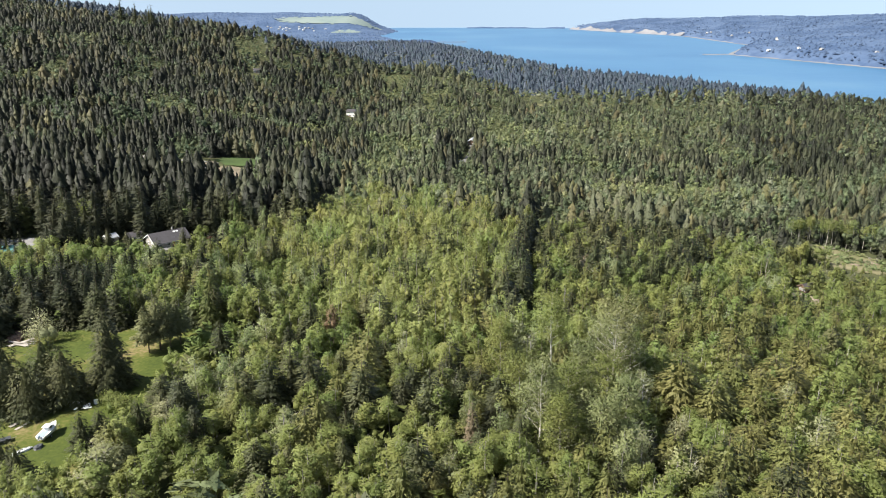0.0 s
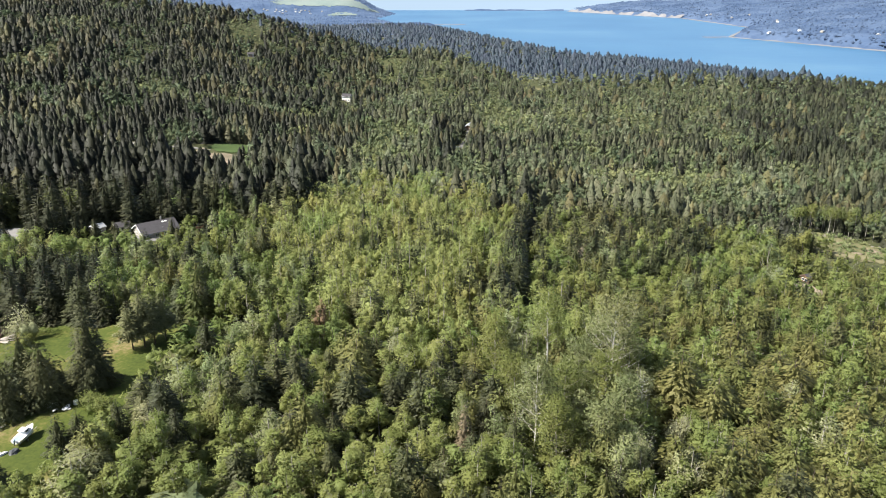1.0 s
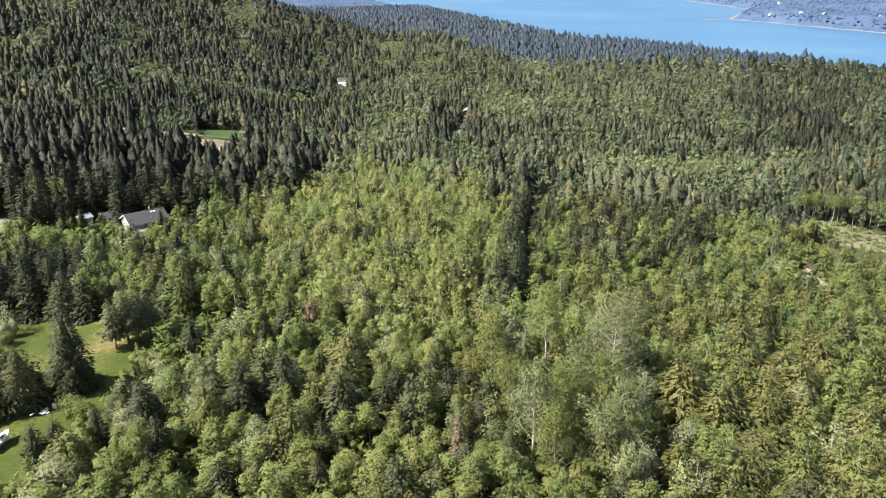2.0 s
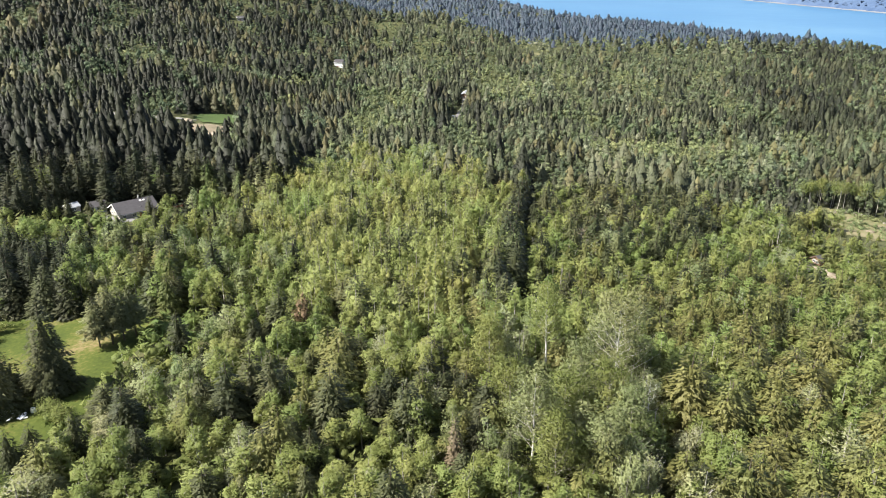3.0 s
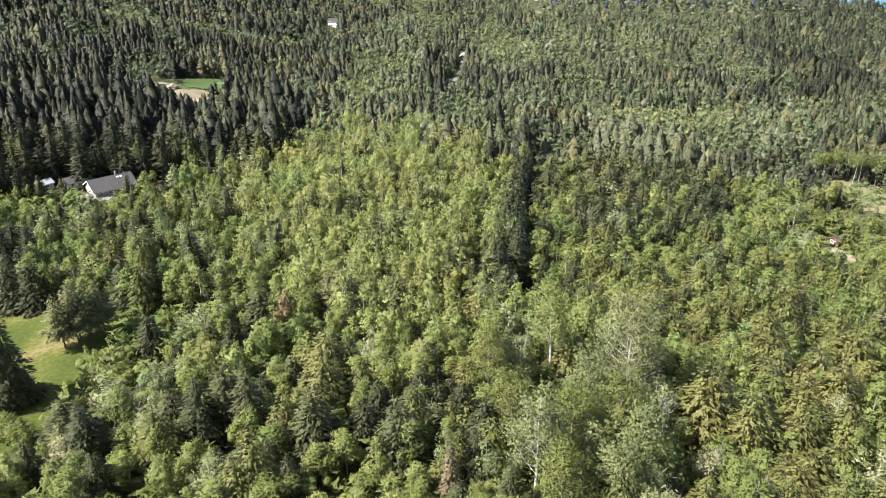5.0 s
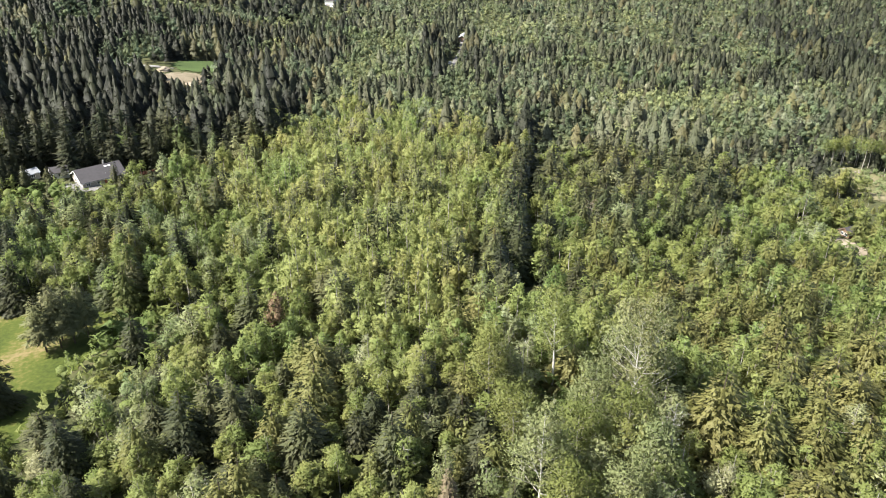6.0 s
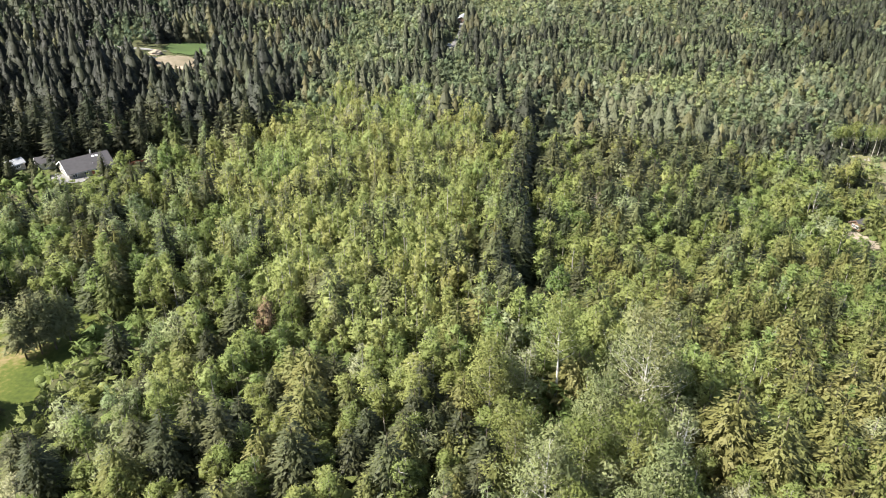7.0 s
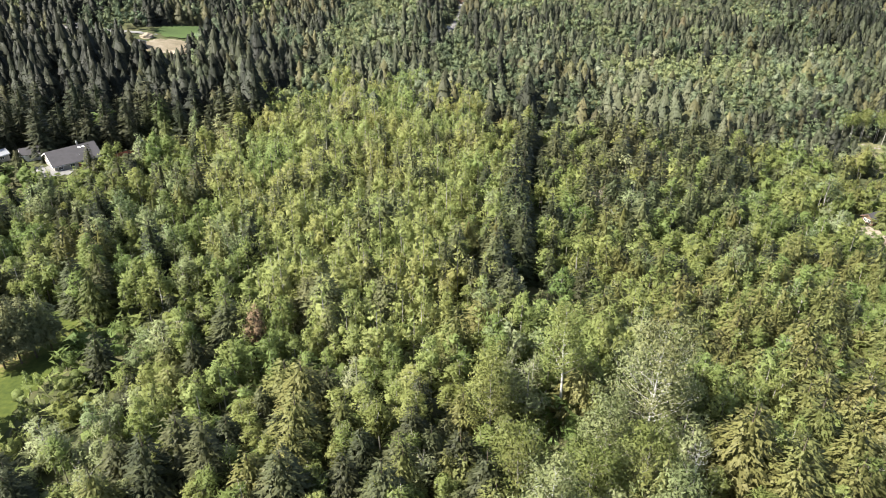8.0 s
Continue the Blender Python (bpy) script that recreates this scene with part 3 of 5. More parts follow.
def stock(x, y):
    """For each place: the kind, the height scale and the tone of the tree there."""
    n = len(x)
    k, hs, tone = np.zeros(n, int), np.ones(n), np.zeros(n)
    patch, fine = wobble(x, y, 130, 21), wobble(x, y, 45, 22)
    clump = np.where(y < 400, 0.75 * wobble(x, y, 24, 91) + 0.4 * wobble(x, y, 10, 92) + 0.4 * RNG.normal(0, 1, n), 1.25 * wobble(x, y, 95, 93) + 0.45 * wobble(x, y, 32, 94)) + 0.2 * RNG.normal(0, 1, n)
    u = 1 / (1 + np.exp(np.where(y < 400, -2.3, -3.2) * clump))
    # probabilities of alder, fir, cedar, willow
    p = np.tile(np.array([0.62, 0.24, 0.08, 0.06]), (n, 1))
    hs[:] = 0.95
    base = np.full(n, 0.5)

    def put(mask, probs, height, t):
        p[mask] = probs
        hs[mask] = height
        base[mask] = t

    girth = np.ones(n)
    p[:] = (0.64, 0.22, 0.10, 0.04)
    put((x > 46) & (y < 345), (0.50, 0.06, 0.40, 0.04), 0.95, 0.5)
    put((x > 42) & (x < 140) & (y > 235) & (y < 400), (0.45, 0.43, 0.08, 0.04), 0.95, 0.5)
    put(zone(FIR_CLUMP, x, y), (0.14, 0.78, 0.03, 0.05), 1.3, 0.68)
    put(zone(LIGHT_WOOD, x, y), (0.74, 0.1, 0.06, 0.1), 0.8, 0.56)
    put((x > 140) & (y > 250) & (y < 400), (0.62, 0.12, 0.22, 0.04), 0.85, 0.6)
    put(in_stand(x, y), (0.82, 0.16, 0.02, 0.0), 0.85, 0.8)
    put((x > 12) & (x < 52) & (y > 120) & (y < 205), (0.52, 0.08, 0.08, 0.32), 1.05, 0.55)
    fir_north = zone(FIR_CLUMP, x, y) & (y > 345)
    put((x > 30) & (y > 345) & (y < 520) & ~fir_north, (0.44, 0.48, 0.04, 0.04), 0.9, 0.3)
    put((x > 60) & (y > 400) & (y < 520) & (fine < -0.1), (0.25, 0.6, 0.13, 0.02), 0.95, 0.5)
    put(zone(LIME_BELT, x, y), (0.9, 0.06, 0.0, 0.04), 0.8, 0.86)
    put(zone(PALE_WOOD, x, y), (0.6, 0.15, 0.08, 0.17), 0.9, 0.6)
    north = (y > 520) | ((y > 400) & (x < 30))
    put(north, (0.30, 0.65, 0.01, 0.04), 0.95, 0.36)
    put(north & (patch > 0.3), (0.56, 0.39, 0.01, 0.04), 0.88, 0.46)
    put((x > 0.40 * y) & (y > 560), (0.14, 0.82, 0.01, 0.03), 1.0, 0.2)
    west = (x < -60) & (y > 296 + 0.55 * (x + 130))
    put(west, (0.04, 0.86, 0.09, 0.01), 1.3, 0.2)
    put(west & (y > 480), (0.10, 0.84, 0.05, 0.01), 1.1, 0.2)
    put(west & (y > 480) & (patch > 0.75), (0.5, 0.45, 0.03, 0.02), 0.9, 0.36)
    for lx, ly, rx, ry in LIGHT:
        put(((x - lx) / rx) ** 2 + ((y - ly) / ry) ** 2 < 1 + 0.5 * wobble(x, y, 25, 44), (0.8, 0.12, 0.0, 0.08), 0.85, 0.66)
    for lx, ly, rx, ry in DARK:
        put(((x - lx) / rx) ** 2 + ((y - ly) / ry) ** 2 < 1, (0.02, 0.96, 0.02, 0.0), 1.15, 0.06)
    put((x < 8) & (y < 136), (0.82, 0.08, 0.06, 0.04), 0.85, 0.58)
    soft_ = zone(SOFT_WOOD, x, y)
    put(soft_, (0.50, 0.22, 0.06, 0.22), 0.9, 0.30)
    put(zone(LAWN_RIM, x, y), (0.62, 0.1, 0.02, 0.26), 0.7, 0.6)
    put(zone(DARK_BELT, x, y), (0.03, 0.9, 0.06, 0.01), 1.3, 0.06)
    put(zone(FIR_RIM, x, y), (0.34, 0.46, 0.12, 0.08), 1.1, 0.3)
    trail_x = np.interp(y, [q[1] for q in TRAIL], [q[0] for q in TRAIL])
    beside = (y > 205) & (y < 395) & (x - trail_x < 0) & (x - trail_x > -8)
    put(beside, (0.08, 0.86, 0.03, 0.03), 1.45, 0.3)
    put((y > 205) & (y < 395) & (x - trail_x > 0) & (x - trail_x < 6), (0.45, 0.5, 0.02, 0.03), 0.85, 0.5)
    hs[y > 800] *= 0.9
    girth[west & (y < 345)] = 1.35
    hs[west] *= 0.92
    hs[((x - 370) / 90) ** 2 + ((y - 1120) / 70) ** 2 < 1] *= 1.5
    girth[y > 345] = 1.15
    girth[y > 640] = 1.4
    girth[y > 1000] = 1.9
    girth[(x > 46) & (y < 400)] = 1.25
    girth[(x <= 46) & (y < 345) & ~west] = 1.12
    cum = np.cumsum(p / p.sum(1, keepdims=True), 1)
    k = (u[:, None] > cum).sum(1).clip(0, 3)
    girth = np.where((k == 2) & (y < 345), girth * 1.2, girth)
    hs = np.where((k == 2) & (y < 345), hs * 1.2, hs)
    hs = np.where((k == 1) & in_stand(x, y), hs * 1.4, hs)
    girth = np.where((k == 1) & (y > 345), girth * 1.2, girth)
    girth = np.where((k == 0) & (y > 345), girth * 0.9, girth)
    hs = np.where((k == 0) & (y > 345), hs * 0.85, hs)
    hs = np.where((k == 1) & (y > 345), hs * np.where(west & (y < 430), 1.08, 0.8), hs)
    girth = np.where((k == 1) & (y < 345) & ~west, girth * 1.3, girth)
    hs = np.where((k == 1) & (y < 345) & ~west, hs * 1.02, hs)
    # shade on the steep western fir slope, put into the trees' tone
    base[west & (x < -110)] -= 0.2
    spare = west & (y < 345) & (RNG.uniform(0, 1, n) < 0.42)
    hs = hs * np.clip(np.exp(RNG.normal(-0.02, 0.17, n) + 0.12 * wobble(x, y, 60, 66)), 0.45, 1.7)
    hs = np.where((y < 345) & ~west, np.minimum(0.84 * hs, 1.12), hs)
    for lx, ly, rx, ry, share in LOW:
        near_ = ((x - lx) / rx) ** 2 + ((y - ly) / ry) ** 2 < 1
        hs = np.where(near_, hs * share, hs)
        girth = np.where(near_, girth * share ** 0.6, girth)
    base = base - 0.14 * ((k == 1) & (y < 345))
    tone = np.clip(base - 0.02 * ((k == 0) & (north | (y > 345))) + 0.14 * fine + 0.1 * wobble(x, y, 18, 77) + RNG.normal(0, 0.17, n), 0, 1)
    girth = girth * np.exp(RNG.normal(0, 0.13, n))
    return k, hs, tone, np.where(y < 345, np.minimum(girth, 1.5), girth), ~spare


class Wood:
    """Trees too many to count, joined by kind and fineness."""

    def __init__(self):
        self.store = {}

    def add(self, kind, lod, x, y, z, s, tone, protos, girth=None):
        which = RNG.integers(0, len(protos), len(x))
        turn = RNG.uniform(0, 6.2832, len(x))
        for q, (crown, wood) in enumerate(protos):
            m = which == q
            if not m.any():
                continue
            c, sn = np.cos(turn[m]), np.sin(turn[m])
            fat = s[m] ** 0.6 * (girth[m] if girth is not None else RNG.uniform(0.85, 1.15, m.sum()))
            for mat, part in ((0, crown), (1, wood)):
                if part is None:
                    continue
                v, f, nr = part
                vx = (v[None, :, 0] * c[:, None] - v[None, :, 1] * sn[:, None]) * fat[:, None] + x[m][:, None]
                vy = (v[None, :, 0] * sn[:, None] + v[None, :, 1] * c[:, None]) * fat[:, None] + y[m][:, None]
                vz = v[None, :, 2] * s[m][:, None] + z[m][:, None]
                k = len(c)
                V = np.stack([vx, vy, vz], -1).reshape(-1, 3)
                Fc = (f[None] + (np.arange(k) * len(v))[:, None, None]).reshape(-1, 3)
                T = np.repeat(tone[m], len(v))
                nx_ = nr[None, :, 0] * c[:, None] - nr[None, :, 1] * sn[:, None]
                ny_ = nr[None, :, 0] * sn[:, None] + nr[None, :, 1] * c[:, None]
                N = np.stack([nx_, ny_, np.broadcast_to(nr[None, :, 2], nx_.shape)], -1).reshape(-1, 3)
                self.store.setdefault((kind, lod), []).append((V, Fc, mat, T, N))

    def build(self):
        for (kind, lod), chunks in self.store.items():
            o, V, F, M, T, N = 0, [], [], [], [], []
            for v, f, mat, t, nr in chunks:
                V.append(v)
                F.append(f + o)
                M.append(np.full(len(f), mat))
                T.append(t)
                N.append(nr)
                o += len(v)
            low = lod == 9
            nm = "undergrowth" if low else kind + "_wood"
            me = mesh_of(nm, np.concatenate(V), np.concatenate(F), [LEAF_HAZE[kind] if 3 <= lod < 9 else LEAF[kind], BARK[kind]], np.concatenate(M), np.concatenate(T), np.concatenate(N))
            tagged(new(nm, me), "green undergrowth of bushes beneath the trees" if low else WOODS[kind], "undergrowth" if low else "woodland", kind="stuff")


WOODS = {"alder": "dense wood of spring-green broadleaf alders", "fir": "dense wood of dark green firs", "spruce": "distant conifer wood by the coast, tinted blue for haze",
         "cedar": "wood of olive-brown cedars", "willow": "pale grey-green willows among other trees"}


def patch(name, label, test, box, step, mat, lift, category="ground"):
    """A sheet of other ground that follows the land, ragged at its rim."""
    xs, ys = np.arange(box[0], box[1], step), np.arange(box[2], box[3], step)
    X, Y = np.meshgrid(xs, ys)
    jig = np.random.default_rng(5)
    X, Y = X + jig.uniform(-0.3, 0.3, X.shape) * step, Y + jig.uniform(-0.3, 0.3, Y.shape) * step
    Z = land(X, Y) + lift
    q = np.arange(X.size).reshape(X.shape)
    f = np.stack([q[:-1, :-1], q[:-1, 1:], q[1:, 1:], q[1:, :-1]], -1).reshape(-1, 4)
    mid = np.stack([X, Y], -1).reshape(-1, 2)[f].mean(1)
    f = f[test(mid[:, 0], mid[:, 1])]
    used, f2 = np.unique(f, return_inverse=True)
    me = mesh_of(name, np.stack([X, Y, Z], -1).reshape(-1, 3)[used], f2.reshape(-1, 4), [mat])
    me.polygons.foreach_set("use_smooth", np.ones(len(me.polygons), bool))
    return tagged(new(name, me), label, category, kind="structure")


def oval(cx0, cy0, rx, ry, rag=0.15):
    return lambda x, y: ((x - cx0) / rx) ** 2 + ((y - cy0) / ry) ** 2 < 1 + rag * wobble(x, y, 0.5 * min(rx, ry), 31)


patch("lawn", "mown green lawn with dry patches", lambda x, y: zone_lawn(x, y), (-152, -68, 108, 212), 1.3, GRASS, 0.12)
patch("meadow", "sloping rough yellow-green grass clearing", oval(203, 356, 23, 29), (174, 232, 322, 388), 1.6, ROUGH_GRASS, 0.25)
patch("sand_patch", "bare pale sandy ground", oval(146, 277, 5, 8), (138, 154, 266, 288), 0.8, DIRT, 0.2)
patch("house_yard", "pale gravel drive round the house", oval(-123, 295, 8, 6), (-138, -104, 278, 318), 1.2, GRAVEL, 0.2)
patch("farm_track", "pale gravel track at the wood's edge", oval(-176, 297, 18, 7), (-200, -152, 284, 312), 1.4, GRAVEL, 0.2)
patch("pasture", "bright green grass mound in a clearing", oval(-139, 503, 16, 16), (-160, -118, 482, 524), 1.5, LUSH, 0.4)
patch("bare_dirt", "bare sandy dirt below the grass mound", oval(-137, 470, 16, 13), (-160, -114, 452, 488), 1.3, EARTH, 0.3)
patch("gravel_pit", "long gravel yard among firs", oval(-192, 490, 40, 3.4), (-238, -146, 476, 506), 1.5, GRAVEL, 0.3)
patch("road", "narrow grey gravel road through the firs", lambda x, y: away(ROAD, x, y) < 1.5, (4, 44, 500, 726), 1.2, GRAVEL, 0.3)
patch("trail", "narrow earthy track in deep shade", lambda x, y: away(TRAIL, x, y) < 1.3, (24, 60, 208, 396), 0.9, FLOOR, 0.15)
patch("far_clearing", "distant bare felled clearing", oval(32, 985, 24, 9), (0, 64, 970, 1000), 3, EARTH, 0.8)
patch("far_meadow", "distant pale green meadow", oval(126, 1008, 18, 28), (98, 154, 966, 1050), 4, ROUGH_GRASS, 0.8)

BANDS = [(104, 212, 4.3, 14, 0.62, 0), (212, 275, 4.6, 20, 0.62, 1), (275, 345, 4.7, 20, 0.62, 2), (345, 640, 5.7, 24, 0.62, 3), (640, 1000, 7.4, 30, 0.64, 4), (1000, 1560, 11.5, 30, 0.64, 4)]
YOUNG = [broadleaf(np.random.default_rng(300 + i), 11.5 * np.random.default_rng(i).uniform(0.85, 1.15), 2.5, 250, 0.5, 15, 0.25, 1, 3, True, 2, 6) for i in range(8)]
PROTO = {(kd, lod): [grown(kd, np.random.default_rng(1000 + 10 * i + lod + 100 * k), lod) for i in range(6)] for k, kd in enumerate(KINDS + ["spruce"]) for lod in range(5)}
THINGS = {"alder": 300, "fir": 150, "cedar": 130, "willow": 55}
MADE = {}


def tree(kind, x, y, z, s, fat, tone, turn, label=""):
    """One tree that stands for itself: trunk and crown under an Empty at its foot."""
    v, b = int(RNG.integers(0, 6)), min(4, int(tone * 5))
    m = Matrix.LocRotScale((x, y, z), Euler((0, 0, turn)), (fat, fat, s))
    if (kind, v, b) in MADE:
        return copy_thing(MADE[kind, v, b], m)
    crown, wood = PROTO[kind, 0][v]
    root = new(kind + "_tree")
    for nm, part_, mat in (("trunk", wood, BARK[kind]), ("crown", crown, LEAF[kind])):
        ob = new(nm, mesh_of(nm, part_[0], part_[1], [mat], None, 0.1 + 0.2 * b, part_[2]))
        ob.parent = root
    tagged(root, label or PLAIN[kind], "tree", kind + " trees")
    base = copy_thing(root, m)
    for o in (*root.children_recursive, root):
        bpy.data.objects.remove(o)
    MADE[kind, v, b] = base
    base.matrix_basis = m
    return base


woods = Wood()
for y0, y1, step, margin, slope, lod in BANDS:
    pts = planting(y0, y1, step, margin, slope)
    px, py = pts[:, 0], pts[:, 1]
    keep = ~clearing(px, py, 1.0) & inside(COAST, px, py)
    px, py = px[keep], py[keep]
    kk, hs, tone, girth, stays = stock(px, py)
    stays &= ~((kk == 0) & in_stand(px, py) & (py > 190))
    px, py, kk, hs, tone, girth = (q[stays] for q in (px, py, kk, hs, tone, girth))
    pz = land(px, py) - 0.1
    for i, kd in enumerate(KINDS):
        m = kk == i
        if lod == 0:
            near = np.argsort(np.hypot((px - 8) * 0.8, py - 120) + 1e6 * ~m)[:THINGS[kd]]
            near = near[m[near]]
            for j in near:
                tree(kd, px[j], py[j], pz[j], hs[j], hs[j] ** 0.6 * girth[j], tone[j], RNG.uniform(0, 6.28))
            m[near] = False
        # past about 1150 m every kind becomes the haze-tinted fir
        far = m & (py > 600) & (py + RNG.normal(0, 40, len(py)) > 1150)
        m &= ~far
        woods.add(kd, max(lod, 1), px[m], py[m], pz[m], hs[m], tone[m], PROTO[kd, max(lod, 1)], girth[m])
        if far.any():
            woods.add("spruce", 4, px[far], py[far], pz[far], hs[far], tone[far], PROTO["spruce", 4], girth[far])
# the trees that stand out
for kd, places, tall, wide, tn in (("fir", SET_FIRS, 1.12, 1.25, 0.2), ("cedar", SET_CEDARS, 1.22, 1.5, 0.5), ("willow", SET_PALE, 0.95, 1.0, 0.68)):
    for j, (lx, ly) in enumerate(places):
        n_near = 2 if kd == "cedar" else 1
        for q in range(n_near):
            tx, ty = lx + q * RNG.normal(0, 2.6), ly + q * RNG.normal(0, 2.6)
            grow = (1 - 0.22 * q) * RNG.uniform(0.9, 1.15)
            tree(kd, tx, ty, float(land(tx, ty)) - 0.1, tall * grow, wide * grow, min(0.99, max(0.0, tn + RNG.normal(0, 0.1))), RNG.uniform(0, 6.28))
# the stand of young alders
pts = planting(190, 400, 3.7, 0, 0.25)
px, py = pts[:, 0], pts[:, 1]
keep = in_stand(px, py) & ~clearing(px, py, 0.8) & (RNG.uniform(0, 1, len(px)) < 0.9)
px, py = px[keep], py[keep]
woods.add("alder", 2, px, py, land(px, py) - 0.1, 0.98 * np.exp(RNG.normal(0, 0.19, len(px)) + 0.14 * wobble(px, py, 30, 17)), np.clip(0.82 + 0.15 * wobble(px, py, 30, 18) + 0.1 * wobble(px, py, 11, 19) + RNG.normal(0, 0.13, len(px)), 0, 1), YOUNG)
# the wood that the camera leaves behind it
pts = np.stack([RNG.uniform(-110, 110, 2200), RNG.uniform(-60, 106, 2200)], -1)
px, py = pts[:, 0], pts[:, 1]
keep = ~zone_lawn(px, py)
px, py = px[keep], py[keep]
kk = RNG.choice(3, len(px), p=[0.6, 0.25, 0.15])
for i, kd in enumerate(KINDS[:3]):
    m = kk == i
    woods.add(kd, 4, px[m], py[m], land(px[m], py[m]) - 0.1, RNG.uniform(0.75, 1.15, m.sum()), RNG.uniform(0.35, 0.65, m.sum()), PROTO[kd, 4], RNG.uniform(1.2, 1.8, m.sum()))
# undergrowth
SHRUB = [(broadleaf(np.random.default_rng(60 + i), 14, 6.0, 36, 2.1, 9, 0.0, 0, 3, False, 1)[0], None) for i in range(5)]
pts = planting(104, 300, 5.4, 16, 0.62)
px, py = pts[:, 0], pts[:, 1]
keep = ~clearing(px, py, 0.2)
px, py = px[keep], py[keep]
woods.add("alder", 9, px, py, land(px, py) - 0.2, RNG.uniform(0.22, 0.46, len(px)), np.clip(RNG.normal(0.3, 0.15, len(px)), 0, 1), SHRUB)
# brush on the rough slope
px, py = RNG.uniform(180, 228, 420), RNG.uniform(325, 388, 420)
keep = oval(203, 356, 24, 30)(px, py) & (wobble(px, py, 14, 71) + 0.02 * (px - 203) > 0.1)
px, py = px[keep], py[keep]
woods.add("willow", 9, px, py, land(px, py), RNG.uniform(0.06, 0.2, len(px)), np.clip(RNG.normal(0.3, 0.2, len(px)), 0, 1), SHRUB)
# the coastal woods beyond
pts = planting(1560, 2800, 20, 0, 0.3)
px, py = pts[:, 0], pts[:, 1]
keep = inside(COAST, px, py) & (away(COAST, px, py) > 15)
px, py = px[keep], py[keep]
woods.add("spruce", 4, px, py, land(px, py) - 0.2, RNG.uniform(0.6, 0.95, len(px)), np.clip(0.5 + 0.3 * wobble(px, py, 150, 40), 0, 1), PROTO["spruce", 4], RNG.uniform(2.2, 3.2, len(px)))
woods.build()


# ---- plain materials for built things ----
def paint(name, colour, rough=0.6, grime=0.25, scale=1.5, metal=0.0):
    m, n, l, b = material(name, rough, 0.4)
    n1, n2 = noise_node(n, l, scale, 5), noise_node(n, l, scale * 14, 2)
    t = math_node(n, l, 'ADD', math_node(n, l, 'MULTIPLY', n1.outputs[0], 0.7), math_node(n, l, 'MULTIPLY', n2.outputs[0], 0.3))
    r = ramp_node(n, [(0.3, tuple(c * (1 - grime) for c in colour)), (0.65, colour)])
    l.new(t, r.inputs[0])
    l.new(r.outputs[0], b.inputs["Base Color"])
    b.inputs["Metallic"].default_value = metal
    return m


WHITE = paint("white_paint", (0.74, 0.74, 0.72))
SHINGLE = paint("grey_shingles", (0.048, 0.045, 0.049), 0.85, 0.35, 0.8)
SLATE = paint("pale_metal_roof", (0.33, 0.34, 0.36), 0.45, 0.2, 0.6)
TEAL = paint("teal_metal_roof", (0.06, 0.17, 0.16), 0.45, 0.25, 0.6)
BROWN = paint("brown_boarding", (0.17, 0.11, 0.075), 0.8, 0.4)
BEIGE = paint("beige_boarding", (0.33, 0.31, 0.28), 0.8, 0.25)
REDWOOD = paint("red_brown_stain", (0.22, 0.075, 0.05), 0.8, 0.35)
TIMBER = paint("weathered_timber", (0.33, 0.30, 0.26), 0.9, 0.35)
STEEL = paint("galvanised_steel", (0.42, 0.43, 0.44), 0.45, 0.25, 3, 0.8)
RUBBER = paint("black_rubber", (0.025, 0.025, 0.025), 0.85, 0.2)
CARPAINT = paint("dark_car_paint", (0.05, 0.055, 0.065), 0.25, 0.15)
TARP = paint("dark_tarpaulin", (0.05, 0.055, 0.06), 0.6, 0.4)
BLUE = paint("blue_grey_gelcoat", (0.28, 0.36, 0.44), 0.35, 0.2)
STONE = paint("pale_stone", (0.22, 0.2, 0.175), 0.95, 0.35)
CLIFF = surface("pale_clay_cliff", [(0.3, (0.12, 0.122, 0.13)), (0.7, (0.19, 0.19, 0.2))], 0.02)
GLASS, n_, l_, b_ = material("window_glass", 0.08, 0.5)
b_.inputs["Base Color"].default_value = (0.03, 0.04, 0.05, 1)
DEAD = foliage("dead_needles", [(0.0, (0.09, 0.075, 0.045)), (0.5, (0.16, 0.135, 0.085)), (1.0, (0.24, 0.205, 0.14))], 0.15)
RUST = foliage("withered_leaves", [(0.0, (0.10, 0.085, 0.045)), (0.5, (0.155, 0.12, 0.066)), (1.0, (0.21, 0.165, 0.095))], 0.2)
BIRCH = surface("white_bark", [(0.3, (0.35, 0.33, 0.30)), (0.55, (0.48, 0.46, 0.43)), (0.8, (0.62, 0.60, 0.57))], 0.9)
# far grassland: its green is paled and blued to carry haze
HAZED_FIELD = surface("hazed_far_field", [(0.3, (0.11, 0.15, 0.145)), (0.7, (0.17, 0.205, 0.19))], 0.01)


# ---- parts and things ----
def part(name, bm, mat, parent, label=""):
    me = bpy.data.meshes.new(name)
    bm.to_mesh(me)
    bm.free()
    me.materials.append(mat)
    ob = new(name, me)
    ob.parent = parent
    return tagged(ob, label)


def thing(name, label, category, x, y, turn=0.0, z=None, group="", dz=0.0):
    root = new(name)
    zz = float(land(np.array([x]), np.array([y]))[0]) if z is None else z
    root.matrix_basis = pose(x, y, zz + dz, 0, 0, turn)
    return tagged(root, label, category, group)


def box(size, at, bevel=0.03, turn=(0, 0, 0), bm=None):
    out = bm or bmesh.new()
    m = Matrix.LocRotScale(at, Euler([radians(a) for a in turn]), size)
    made = bmesh.ops.create_cube(out, size=1, matrix=m)
    if bevel:
        edges = list({e for v in made["verts"] for e in v.link_edges})
        bmesh.ops.bevel(out, geom=edges, offset=bevel, segments=1, affect='EDGES')
    return out


